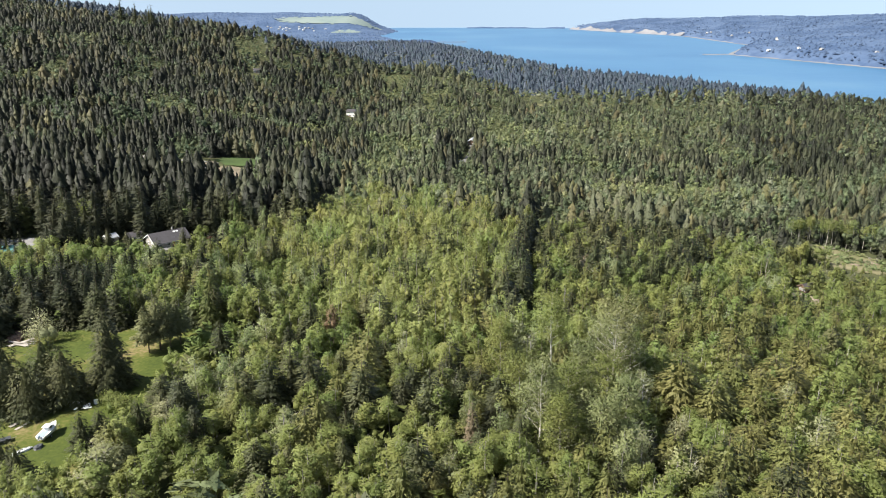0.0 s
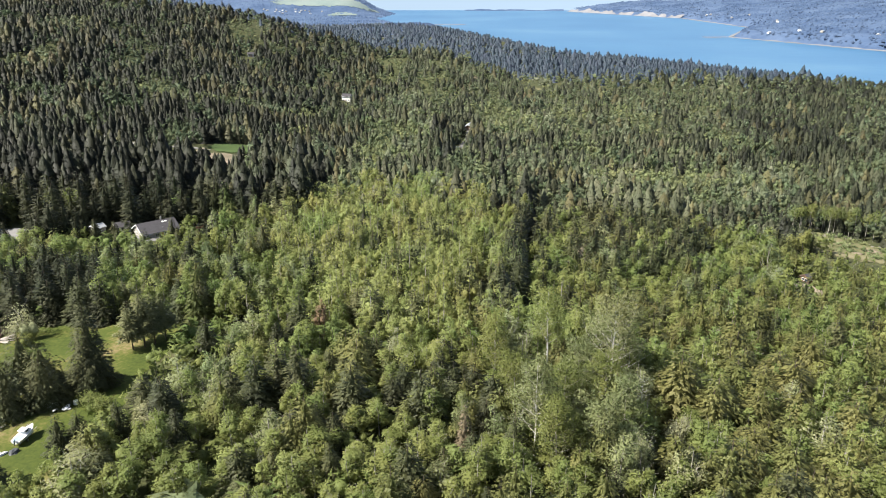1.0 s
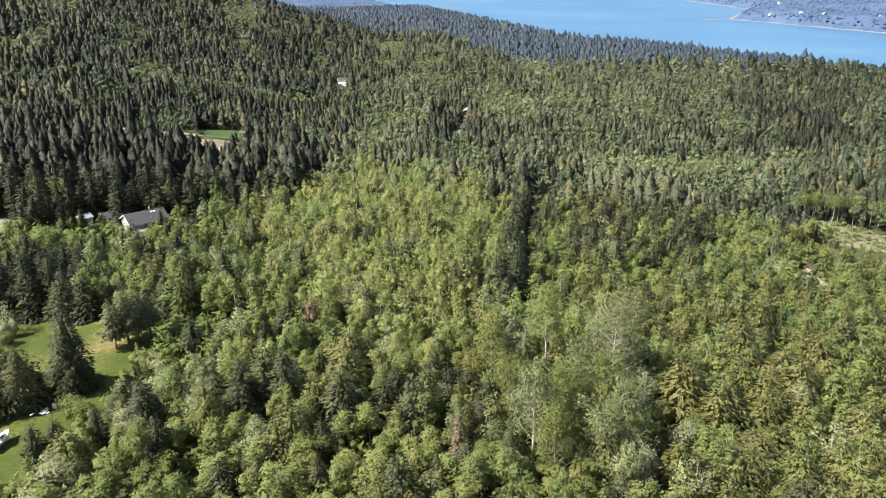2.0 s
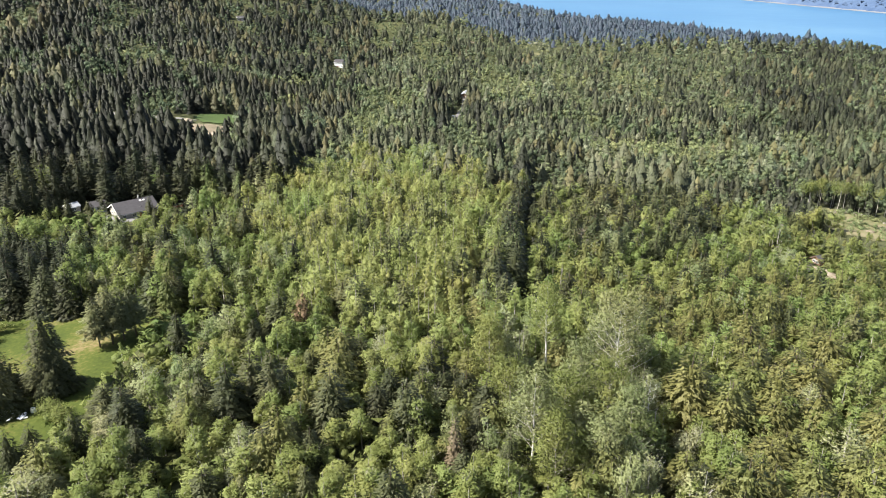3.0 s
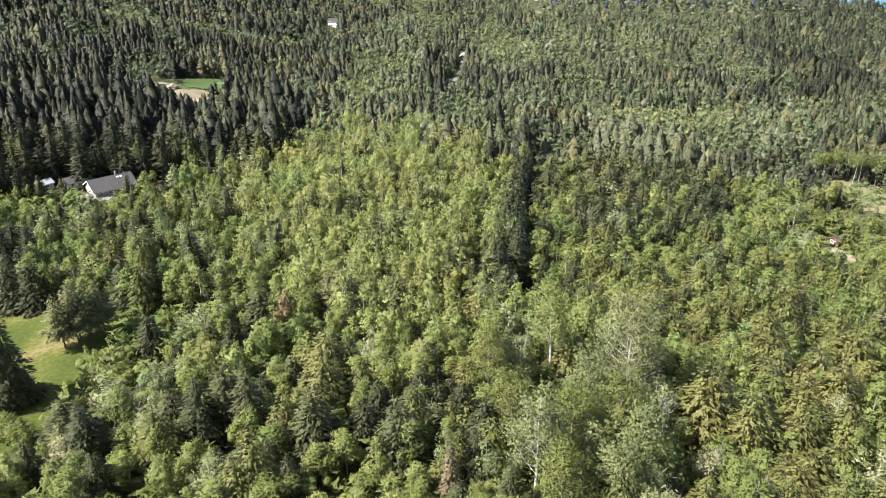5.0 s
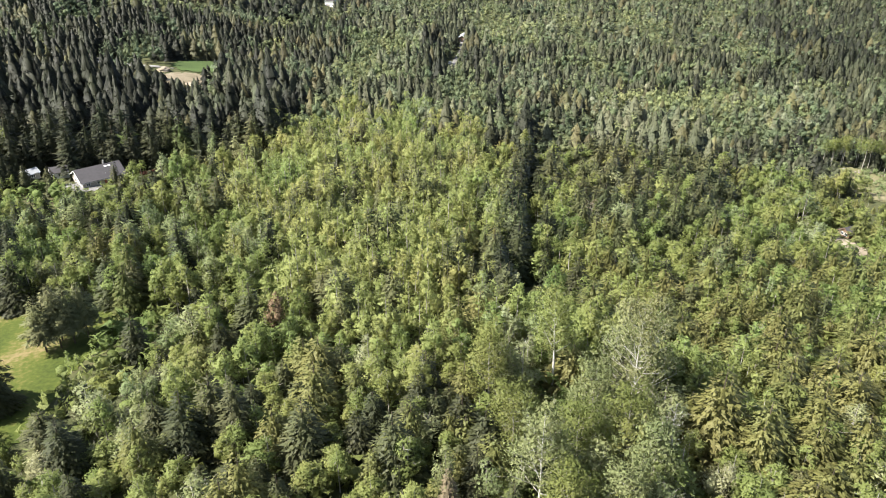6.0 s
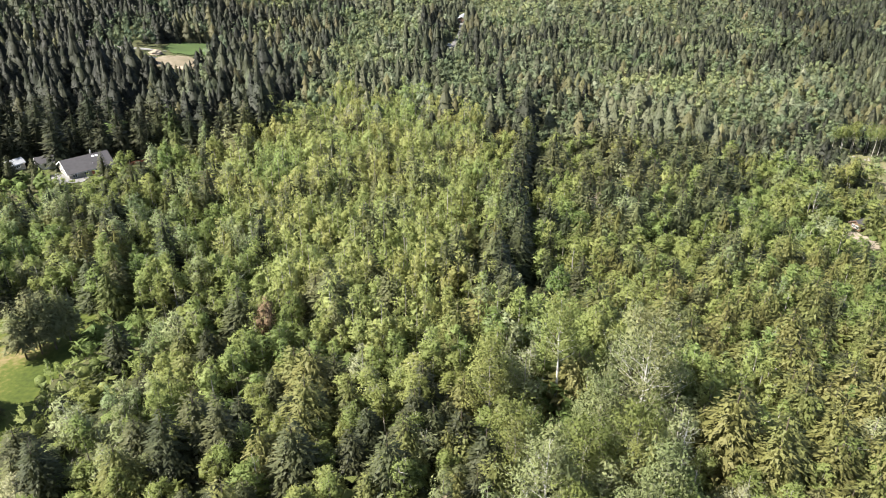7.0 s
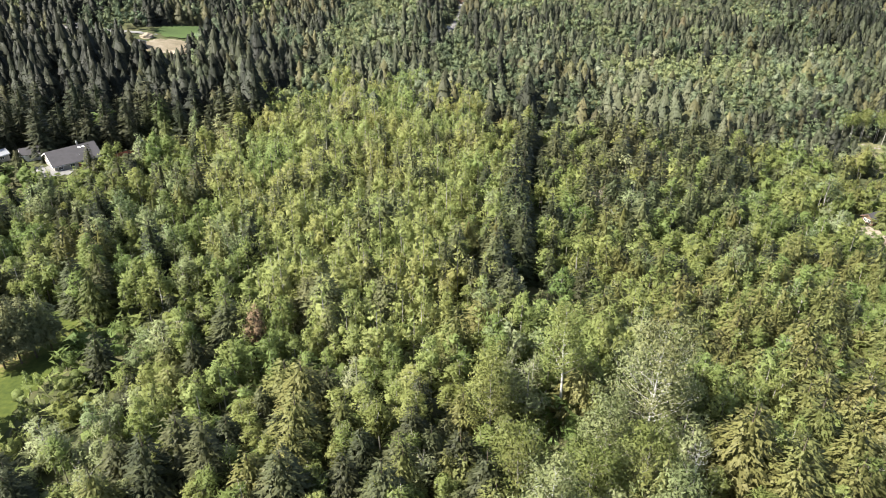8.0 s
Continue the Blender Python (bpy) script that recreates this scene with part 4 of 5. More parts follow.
def slab(points, thick):
    """A flat piece of even thickness from its outline."""
    bm = bmesh.new()
    f = bm.faces.new([bm.verts.new(p) for p in points])
    bm.normal_update()
    n = f.normal.copy()
    ex = bmesh.ops.extrude_face_region(bm, geom=[f])
    bmesh.ops.translate(bm, vec=n * -thick, verts=[v for v in ex["geom"] if isinstance(v, bmesh.types.BMVert)])
    bmesh.ops.recalc_face_normals(bm, faces=bm.faces)
    return bm


def tube(r0, r1, p0, p1, seg=10, bm=None):
    out = bm or bmesh.new()
    p0, p1 = Vector(p0), Vector(p1)
    q = (p1 - p0).to_track_quat('Z', 'Y').to_matrix().to_4x4()
    bmesh.ops.create_cone(out, cap_ends=True, segments=seg, radius1=r0, radius2=r1, depth=(p1 - p0).length, matrix=Matrix.Translation((p0 + p1) / 2) @ q)
    return out


def gabled(bm_l, bm_w, wall_h, rise):
    """Walls with gable ends, one closed body along x."""
    bm = bmesh.new()
    a, b = bm_l / 2, bm_w / 2
    prof = [(-b, -0.5), (b, -0.5), (b, wall_h), (0, wall_h + rise), (-b, wall_h)]
    r0 = [bm.verts.new((-a, y, z)) for y, z in prof]
    r1 = [bm.verts.new((a, y, z)) for y, z in prof]
    bm.faces.new(r0[::-1])
    bm.faces.new(r1)
    for i in range(5):
        bm.faces.new((r0[i], r0[(i + 1) % 5], r1[(i + 1) % 5], r1[i]))
    bmesh.ops.recalc_face_normals(bm, faces=bm.faces)
    return bm


def window(parent, w, h, at, turn):
    """A framed window set into a wall; turn about z, facing -y when 0."""
    c, s_ = math.cos(radians(turn)), math.sin(radians(turn))
    fr = bmesh.new()
    m = Matrix.Translation(at) @ Matrix.Rotation(radians(turn), 4, 'Z')
    for sx, sz, px_, pz_ in ((w, 0.1, 0, h / 2), (w, 0.1, 0, -h / 2), (0.1, h, -w / 2, 0), (0.1, h, w / 2, 0), (0.06, h, 0, 0)):
        bmesh.ops.create_cube(fr, size=1, matrix=m @ Matrix.LocRotScale((px_, -0.03, pz_), None, (sx + 0.1, 0.1, sz)) if sz == 0.1 else m @ Matrix.LocRotScale((px_, -0.03, pz_), None, (sx, 0.1, sz)))
    f = part("window", fr, WHITE, parent)
    gl = bmesh.new()
    bmesh.ops.create_cube(gl, size=1, matrix=m @ Matrix.LocRotScale((0, -0.012, 0), None, (w, 0.03, h)))
    part("pane", gl, GLASS, f, "dark window glass")


def building(name, label, x, y, turn, length, width, wall_h, rise, wall, roof, category="house", eave=0.5, windows=2, dz=0.0, doors=True, extra=None, trim=None):
    root = thing(name, label, category, x, y, turn, dz=dz)
    part("wall", gabled(length, width, wall_h, rise), wall, root)
    a, b = length / 2 + eave, width / 2 + eave
    top = wall_h + rise
    drop = rise / (width / 2) * eave
    roofs = []
    for sg in (-1, 1):
        pts = [(-a, 0, top + 0.16), (a, 0, top + 0.16), (a, sg * b, wall_h - drop + 0.16), (-a, sg * b, wall_h - drop + 0.16)]
        roofs.append(part("roof", slab(pts if sg < 0 else pts[::-1], 0.14), roof, root))
        for ex in (-1, 1):
            bm = slab([(ex * (a + 0.03), 0, top + 0.2), (ex * (a + 0.03), sg * (b + 0.02), wall_h - drop + 0.2), (ex * (a + 0.03), sg * (b + 0.02), wall_h - drop - 0.14), (ex * (a + 0.03), 0, top - 0.14)], 0.06)
            part("bargeboard", bm, trim or WHITE, root, "" if trim else "white painted bargeboard")
    part("ridge_cap", box((2 * a, 0.3, 0.08), (0, 0, top + 0.2), 0.02), roof, root)
    part("gutter", box((2 * a, 0.12, 0.12), (0, -b - 0.05, wall_h - drop + 0.05), 0.03), WHITE, root, "white gutter")
    for k in range(windows):
        px_ = (k + 0.5) / windows * length - length / 2
        if doors and k == windows // 2:
            dr = part("door", box((0.95, 0.08, 2.05), (px_ - 1.4, -width / 2 - 0.03, 1.03), 0.02), REDWOOD, root, "red-brown front door")
            part("door_handle", box((0.05, 0.06, 0.12), (px_ - 1.05, -width / 2 - 0.09, 1.0), 0.01), STEEL, dr)
        window(root, 1.4, 1.1, (px_, -width / 2 - 0.01, 1.55), 0)
    window(root, 1.2, 1.0, (-length / 2 - 0.01, -width * 0.18, 1.5), -90)
    window(root, 1.2, 1.0, (-length / 2 - 0.01, width * 0.18, 1.5), -90)
    if extra:
        extra(root, a, b, top, wall_h, roofs)
    return root


def house_extras(root, a, b, top, wall_h, roofs):
    fl = part("chimney", box((0.55, 0.55, 1.6), (2.6, 0.5, top + 0.5), 0.03), BEIGE, root, "pale chimney stack")
    part("flue", tube(0.14, 0.12, (2.6, 0.5, top + 1.25), (2.6, 0.5, top + 1.7)), STEEL, fl, "steel flue pipe")
    slope = math.degrees(math.atan2(3.0, 6.0))
    for px_ in (2.6, 3.9):
        part("skylight", box((0.9, 0.75, 0.16), (px_, -1.2, top - 1.2 * 0.5 + 0.25), 0.03, (slope, 0, 0)), WHITE, root, "white framed skylight")
    part("vent_pipe", tube(0.1, 0.09, (1.4, -4.4, top - 2.4), (1.4, -4.4, top - 1.5)), STEEL, root)
    part("porch", box((5.5, 2.6, 0.35), (4.0, -7.4, 0.15), 0.03), TIMBER, root, "weathered timber porch deck")
    for px_ in (2.0, 4.5, 7.0):
        part("porch_post", box((0.14, 0.14, 2.3), (px_ - 0.5, -8.4, 1.4), 0.01), WHITE, root)


building("house", "long single-storey house with a grey shingle roof and white trim", -119.0, 304.5, 40.5, 15.0, 12, 2.6, 3.0, BEIGE, SHINGLE, "house", 0.6, 4, extra=house_extras)
building("garage", "small white garage beside the house", -134.5, 307.5, 30, 6, 5, 2.4, 1.5, WHITE, SHINGLE, "garage", 0.35, 1, doors=False)
building("shed", "low grey shed with a pale roof", -143.5, 304, 55, 5, 4, 2.3, 1.2, TIMBER, SLATE, "shed", 0.3, 1, doors=False)
building("barn", "low barn with a teal metal roof", -176, 277, 20, 11, 8, 2.8, 2.2, WHITE, TEAL, "barn", 0.5, 2)
building("farmhouse", "white two-storey house among distant firs", -98, 797, -12, 9, 7, 5.4, 2.2, WHITE, SHINGLE, "house", 0.5, 3)
building("roadside_house", "house with a pale metal roof beside the road", 25.7, 646, 78, 12, 8, 3.0, 2.2, BROWN, SLATE, "house", 0.6, 2)
building("hillside_house", "white house on the wooded hillside", -222, 902, 10, 7, 6, 3.4, 1.6, BEIGE, SHINGLE, "house", 0.4, 2)
building("workshop", "grey-roofed workshop beside a dirt clearing", -154, 464, -25, 9, 7, 2.6, 1.4, TIMBER, SHINGLE, "workshop", 0.5, 2)
building("cabin", "small dark timber cabin beside bare sand", 152.5, 288, 20, 6, 4.5, 2.3, 1.4, BROWN, SHINGLE, "cabin", 0.5, 1, trim=BROWN)
building("track_house", "grey house half hidden behind firs", -224, 512, 25, 12, 8, 3.0, 2.0, BEIGE, SHINGLE, "house", 0.5, 3)

fence = thing("fence", "low red-brown board fence beside the house", "fence", -105.0, 312.5, 42)
for k in range(8):
    part("post", box((0.12, 0.12, 1.4), (k * 1.1 - 4, 0, 0.6), 0.01), REDWOOD, fence)
for k in range(3):
    part("rail", box((8.2, 0.05, 0.22), (-0.15, -0.08, 0.45 + 0.36 * k), 0.01), REDWOOD, fence)


def wheel(parent, at, r=0.33, w=0.22):
    t = part("tyre", tube(r, r, (at[0], at[1] - w / 2, at[2]), (at[0], at[1] + w / 2, at[2]), 16), RUBBER, parent)
    part("rim", tube(r * 0.6, r * 0.6, (at[0], at[1] - w / 2 - 0.01, at[2]), (at[0], at[1] + w / 2 + 0.01, at[2]), 12), STEEL, t)


def hull_loft(stations):
    """A skin through like outlines, closed at both ends."""
    bm = bmesh.new()
    rings = [[bm.verts.new(p) for p in st] for st in stations]
    n = len(rings[0])
    for a, b in zip(rings, rings[1:]):
        for i in range(n):
            bm.faces.new((a[i], a[(i + 1) % n], b[(i + 1) % n], b[i]))
    bm.faces.new(rings[0][::-1])
    bm.faces.new(rings[-1])
    bmesh.ops.recalc_face_normals(bm, faces=bm.faces)
    return bm


def car(label, x, y, turn, mat, tall=1.45, length=4.5, dz=0.25):
    root = thing("car", label, "car", x, y, turn, dz=dz)
    st = []
    for fx_, w, z0, z1 in ((-0.5, 0.72, 0.45, 0.75), (-0.46, 0.86, 0.3, 0.9), (-0.2, 0.9, 0.28, 0.92), (0.2, 0.9, 0.28, 0.92), (0.44, 0.84, 0.3, 0.82), (0.5, 0.7, 0.42, 0.68)):
        st.append([(fx_ * length, sg * ww, z) for sg, ww, z in ((-1, w, z0), (1, w, z0), (1, w, (z0 + z1) / 2 + 0.1), (1, w * 0.9, z1), (-1, w * 0.9, z1), (-1, w, (z0 + z1) / 2 + 0.1))])
    part("body", hull_loft(st), mat, root)
    st = []
    for fx_, w, z1 in ((-0.42, 0.74, 0.93), (-0.34, 0.68, tall), (0.08, 0.68, tall), (0.26, 0.74, 0.93)):
        st.append([(fx_ * length, -w, 0.9), (fx_ * length, w, 0.9), (fx_ * length, w * 0.92, z1), (fx_ * length, -w * 0.92, z1)])
    cabin_ = part("cabin", hull_loft(st), GLASS, root, "dark glazed cabin")
    part("roof_panel", box((0.44 * length, 1.28, 0.05), (-0.13 * length, 0, tall + 0.02), 0.02), mat, cabin_)
    for fx_ in (-0.31, 0.31):
        for sg in (-0.78, 0.78):
            wheel(root, (fx_ * length, sg, 0.33))
    for sg in (-0.6, 0.6):
        part("headlight", box((0.06, 0.3, 0.14), (0.495 * length, sg, 0.62), 0.02), WHITE, root, "pale headlight")
        part("tail_light", box((0.06, 0.25, 0.14), (-0.5 * length, sg, 0.68), 0.02), REDWOOD, root, "red tail light")
    return root


car("dark car parked on a gravel track", -181, 297, 15, CARPAINT)
car("white van parked among firs", -220.6, 494, 5, WHITE, 1.9, 5.2, 0.35)
car("white van parked among firs", -212.0, 494, -8, WHITE, 1.9, 5.2, 0.35)
car("white car on the narrow road", 13.6, 556, 72, WHITE, 1.5, 4.5, 0.35)
car("white pickup beside gravel heaps", -176, 438, 20, WHITE, 1.7, 5.0)
car("grey car beside gravel heaps", -167, 436, -30, STEEL)


def boat(x, y, turn):
    """A small cabin boat standing on its trailer."""
    root = thing("boat_trailer", "galvanised boat trailer on the lawn", "trailer", x, y, turn, dz=0.12)
    for sg in (-0.55, 0.55):
        part("rail", box((5.4, 0.1, 0.12), (-0.2, sg, 0.5), 0.02), STEEL, root)
    part("drawbar", box((1.8, 0.1, 0.12), (3.2, 0, 0.5), 0.02), STEEL, root)
    for k in (-2.2, 0.0, 2.2):
        part("crossbar", box((0.1, 1.2, 0.1), (k, 0, 0.5), 0.02), STEEL, root)
    part("axle", tube(0.05, 0.05, (-0.6, -0.95, 0.33), (-0.6, 0.95, 0.33)), STEEL, root)
    for sg in (-0.98, 0.98):
        wheel(root, (-0.6, sg, 0.33))
    part("jockey_wheel", tube(0.1, 0.1, (3.9, -0.05, 0.1), (3.9, 0.05, 0.1)), RUBBER, root)
    zz = root.matrix_basis.translation.z
    bt = thing("boat", "white cabin boat standing on a trailer on the lawn", "boat", x, y, turn, zz + 0.56)
    st = []
    for fx_, w, keel, top in ((-3.0, 1.0, 0.15, 0.95), (-1.5, 1.15, 0.05, 1.0), (0.5, 1.15, 0.0, 1.1), (1.8, 0.85, 0.1, 1.25), (2.7, 0.4, 0.45, 1.4), (3.15, 0.06, 0.95, 1.48)):
        st.append([(fx_, 0, keel), (fx_, w * 0.8, keel + 0.3), (fx_, w, top), (fx_, w * 0.86, top + 0.02), (fx_, 0, top - 0.04), (fx_, -w * 0.86, top + 0.02), (fx_, -w, top), (fx_, -w * 0.8, keel + 0.3)])
    part("hull", hull_loft(st), WHITE, bt)
    part("cockpit", box((2.2, 1.6, 0.08), (-1.75, 0, 1.02), 0.02), BLUE, bt, "blue-grey cockpit deck")
    st = []
    for fx_, w, z in ((-0.5, 0.8, 1.95), (0.7, 0.78, 2.0), (1.15, 0.7, 1.55), (1.9, 0.5, 1.3)):
        st.append([(fx_, -w, 1.0), (fx_, w, 1.0), (fx_, w * 0.85, z), (fx_, -w * 0.85, z)])
    wh = part("wheelhouse", hull_loft(st), WHITE, bt)
    part("windscreen", slab([(0.78, -0.58, 1.93), (0.78, 0.58, 1.93), (1.14, 0.54, 1.6), (1.14, -0.54, 1.6)], 0.03), GLASS, wh, "dark windscreen")
    for sg in (-1, 1):
        part("side_window", box((0.8, 0.03, 0.4), (0.1, sg * 0.755, 1.62), 0.01), GLASS, wh, "dark side window")
    part("hard_top", box((1.7, 1.6, 0.07), (-0.1, 0, 2.02), 0.03), WHITE, wh)
    om = part("outboard_motor", box((0.45, 0.4, 0.6), (-3.25, 0, 1.2), 0.08), BLUE, bt, "blue-grey outboard motor")
    part("motor_leg", box((0.2, 0.14, 0.9), (-3.3, 0, 0.55), 0.03), TARP, om)
    for sg in (-1, 1):
        part("bow_rail", tube(0.03, 0.03, (0.9, sg * 0.95, 1.55), (2.8, sg * 0.2, 1.85), 6), STEEL, bt)
        for q in (1.2, 2.2):
            part("stanchion", tube(0.025, 0.025, (q, sg * (1.0 - (q - 0.9) * 0.36), 1.1), (q, sg * (0.95 - (q - 0.9) * 0.39), 1.6 + (q - 0.9) * 0.13), 6), STEEL, bt)


boat(-87.8, 143.2, 84)


def skiff(x, y, turn, label):
    root = thing("rowing_boat", label, "boat", x, y, turn, dz=0.1)
    st = []
    for fx_, w, h in ((-2.1, 0.45, 0.42), (-1.0, 0.68, 0.55), (0.6, 0.66, 0.56), (1.7, 0.35, 0.45), (2.3, 0.05, 0.2)):
        st.append([(fx_, -w, 0.02), (fx_, w, 0.02), (fx_, w * 0.75, h * 0.75), (fx_, 0, h), (fx_, -w * 0.75, h * 0.75)])
    part("hull", hull_loft(st), WHITE, root)
    part("keel", box((3.4, 0.06, 0.08), (-0.2, 0, 0.55), 0.01), TIMBER, root)


skiff(-90.2, 136.6, 50, "white rowing boat lying upturned on the lawn")


def heap(name, label, category, x, y, rx, ry, h, mat, seed, dz=0.1):
    r = np.random.default_rng(seed)
    bm = bmesh.new()
    bmesh.ops.create_icosphere(bm, subdivisions=3, radius=1)
    for v in bm.verts:
        q = 1 + 0.35 * noise.noise(v.co * 1.7 + Vector((seed, 0, 0))) + 0.15 * noise.noise(v.co * 5)
        v.co = Vector((v.co.x * rx * q, v.co.y * ry * q, max(-0.15, v.co.z * h * q)))
    me = bpy.data.meshes.new(name)
    bm.to_mesh(me)
    bm.free()
    me.materials.append(mat)
    ob = tagged(new(name, me), label, category)
    zz = float(land(np.array([x]), np.array([y]))[0])
    ob.matrix_basis = pose(x, y, zz + dz, 0, 0, r.uniform(0, 360))
    return ob


heap("tarpaulin", "dark tarpaulin thrown over a low heap", "tarpaulin", -87.6, 138.4, 1.2, 0.9, 0.7, TARP, 2)
heap("dirt_heap", "heap of pale brown earth", "earth heap", -154, 482, 4, 3, 2.2, DIRT, 3)
heap("dirt_heap", "low heap of sandy earth", "earth heap", -132, 460, 5, 2.5, 1.2, DIRT, 4)
heap("gravel_heap", "pale gravel heap in a yard", "gravel heap", -182, 436, 3, 2, 1.6, GRAVEL, 5)
heap("gravel_heap", "pale gravel heap in a yard", "gravel heap", -163, 430, 3.2, 2, 1.4, STONE, 6)
heap("gravel_heap", "pale gravel heap among firs", "gravel heap", -198, 492, 4, 2, 1.5, GRAVEL, 7, 0.3)
# heaps of cut brush, each modelled as one lumpy mound
heap("earth_mound", "brown heap of cut brush at the lawn's rim", "mound", -126, 198, 5, 3, 1.6, BROWN, 8)
heap("earth_mound", "brown heap of cut brush on rough grass", "mound", 216, 352, 4, 2.2, 1.0, EARTH, 9, 0.2)
heap("earth_mound", "brown heap of cut brush on rough grass", "mound", 203, 344, 2.6, 1.8, 0.9, EARTH, 10, 0.2)


def scrap(name, label, x, y, turn, n, seed, mat, length=2.4):
    """Loose boards lying about one another."""
    r = np.random.default_rng(seed)
    root = thing(name, label, "scrap pile", x, y, turn, dz=0.15)
    for k in range(n):
        part("board", box((length * r.uniform(0.6, 1.2), r.uniform(0.4, 1.0), 0.06), (r.uniform(-1.6, 1.6), r.uniform(-1, 1), 0.1 + 0.09 * k), 0.01, (r.uniform(-7, 7), r.uniform(-6, 6), r.uniform(-40, 40))), mat, root)
    return root


scrap("scrap_boards", "white boards strewn in a pile on the lawn", -89.3, 156.3, 10, 7, 1, WHITE)
scrap("scrap_boards", "white boards strewn in a pile on the lawn", -85.8, 154.9, 60, 5, 2, WHITE, 2.0)
scrap("timber_stack", "weathered grey timber stacked at the lawn's rim", -120.5, 192.5, 12, 8, 3, TIMBER, 6.5)
scrap("timber_stack", "two pale timber ramps on dry grass", -97.2, 146.3, 40, 2, 4, TIMBER, 3.0)
bin_ = thing("water_tank", "white plastic water tank on the lawn", "tank", -83.9, 158.0, dz=0.1)
part("tank", tube(0.55, 0.5, (0, 0, 0), (0, 0, 0.95), 14), WHITE, bin_)
part("lid", tube(0.25, 0.22, (0, 0, 0.95), (0, 0, 1.03), 12), BLUE, bin_, "blue lid")
ut = thing("utility_trailer", "grey utility trailer on dry grass", "trailer", -96.0, 140.2, 35, dz=0.12)
part("tray", box((2.8, 1.5, 0.4), (0, 0, 0.6), 0.04), TARP, ut)
part("drawbar", box((1.2, 0.08, 0.08), (1.9, 0, 0.45), 0.01), STEEL, ut)
for sg in (-0.85, 0.85):
    wheel(ut, (0, sg, 0.3), 0.3, 0.18)
cv = thing("caravan", "white touring caravan at the lawn's rim", "caravan", -112.5, 163.5, 70, dz=0.12)
part("body", box((5.2, 2.1, 2.1), (0, 0, 1.45), 0.18), WHITE, cv)
part("window", box((1.3, 0.04, 0.6), (0.6, -1.06, 1.7), 0.01), GLASS, cv)
part("window", box((0.04, 1.2, 0.6), (2.61, 0, 1.7), 0.01), GLASS, cv)
part("drawbar", box((1.2, 0.1, 0.1), (3.1, 0, 0.45), 0.01), STEEL, cv)
for sg in (-1.0, 1.0):
    wheel(cv, (-0.2, sg, 0.33))

# stones on the rough slope
def boulder(seed):
    bm = bmesh.new()
    bmesh.ops.create_icosphere(bm, subdivisions=2, radius=1)
    for v in bm.verts:
        v.co *= 1 + 0.45 * noise.noise(v.co * 1.3 + Vector((seed * 3.1, 0, 0)))
        v.co.z *= 0.65
    return bm


SB = []
for k in range(4):
    me = bpy.data.meshes.new("boulder")
    bm = boulder(k)
    bm.to_mesh(me)
    bm.free()
    me.materials.append(STONE)
    SB.append(me)
rs = np.random.default_rng(12)
for k in range(34):
    if k < 18:
        x, y = rs.uniform(192, 222), rs.uniform(376, 381)
    else:
        t = rs.uniform(0, 1)
        x, y = 222 + 4 * t + rs.normal(0, 2), 372 - 38 * t + rs.normal(0, 2)
    ob = tagged(new("boulder", SB[k % 4]), "pale boulder on the rough grass slope", "boulder", "boulders on the slope")
    q = rs.uniform(0.25, 0.7)
    ob.matrix_basis = Matrix.LocRotScale((x, y, float(land(np.array([x]), np.array([y]))[0]) + 0.3 + 0.2 * q), Euler((0, 0, rs.uniform(0, 6))), (q, q, q))


# ---- lone trees ----
def tree_of(name, label, crown, wood, x, y, leaf, bark, tone, turn=0.0, sx=1.0, sz=1.0, group=""):
    root = new(name)
    ob = new("trunk", mesh_of("trunk", wood[0], wood[1], [bark], None, None, wood[2]))
    ob.parent = root
    if crown is not None:
        ob = new("crown", mesh_of("crown", crown[0], crown[1], [leaf], None, tone, crown[2]))
        ob.parent = root
    z = float(land(np.array([x]), np.array([y]))[0])
    root.matrix_basis = Matrix.LocRotScale((x, y, z - 0.1), Euler((0, 0, turn)), (sx, sx, sz))
    return tagged(root, label, "tree", group)


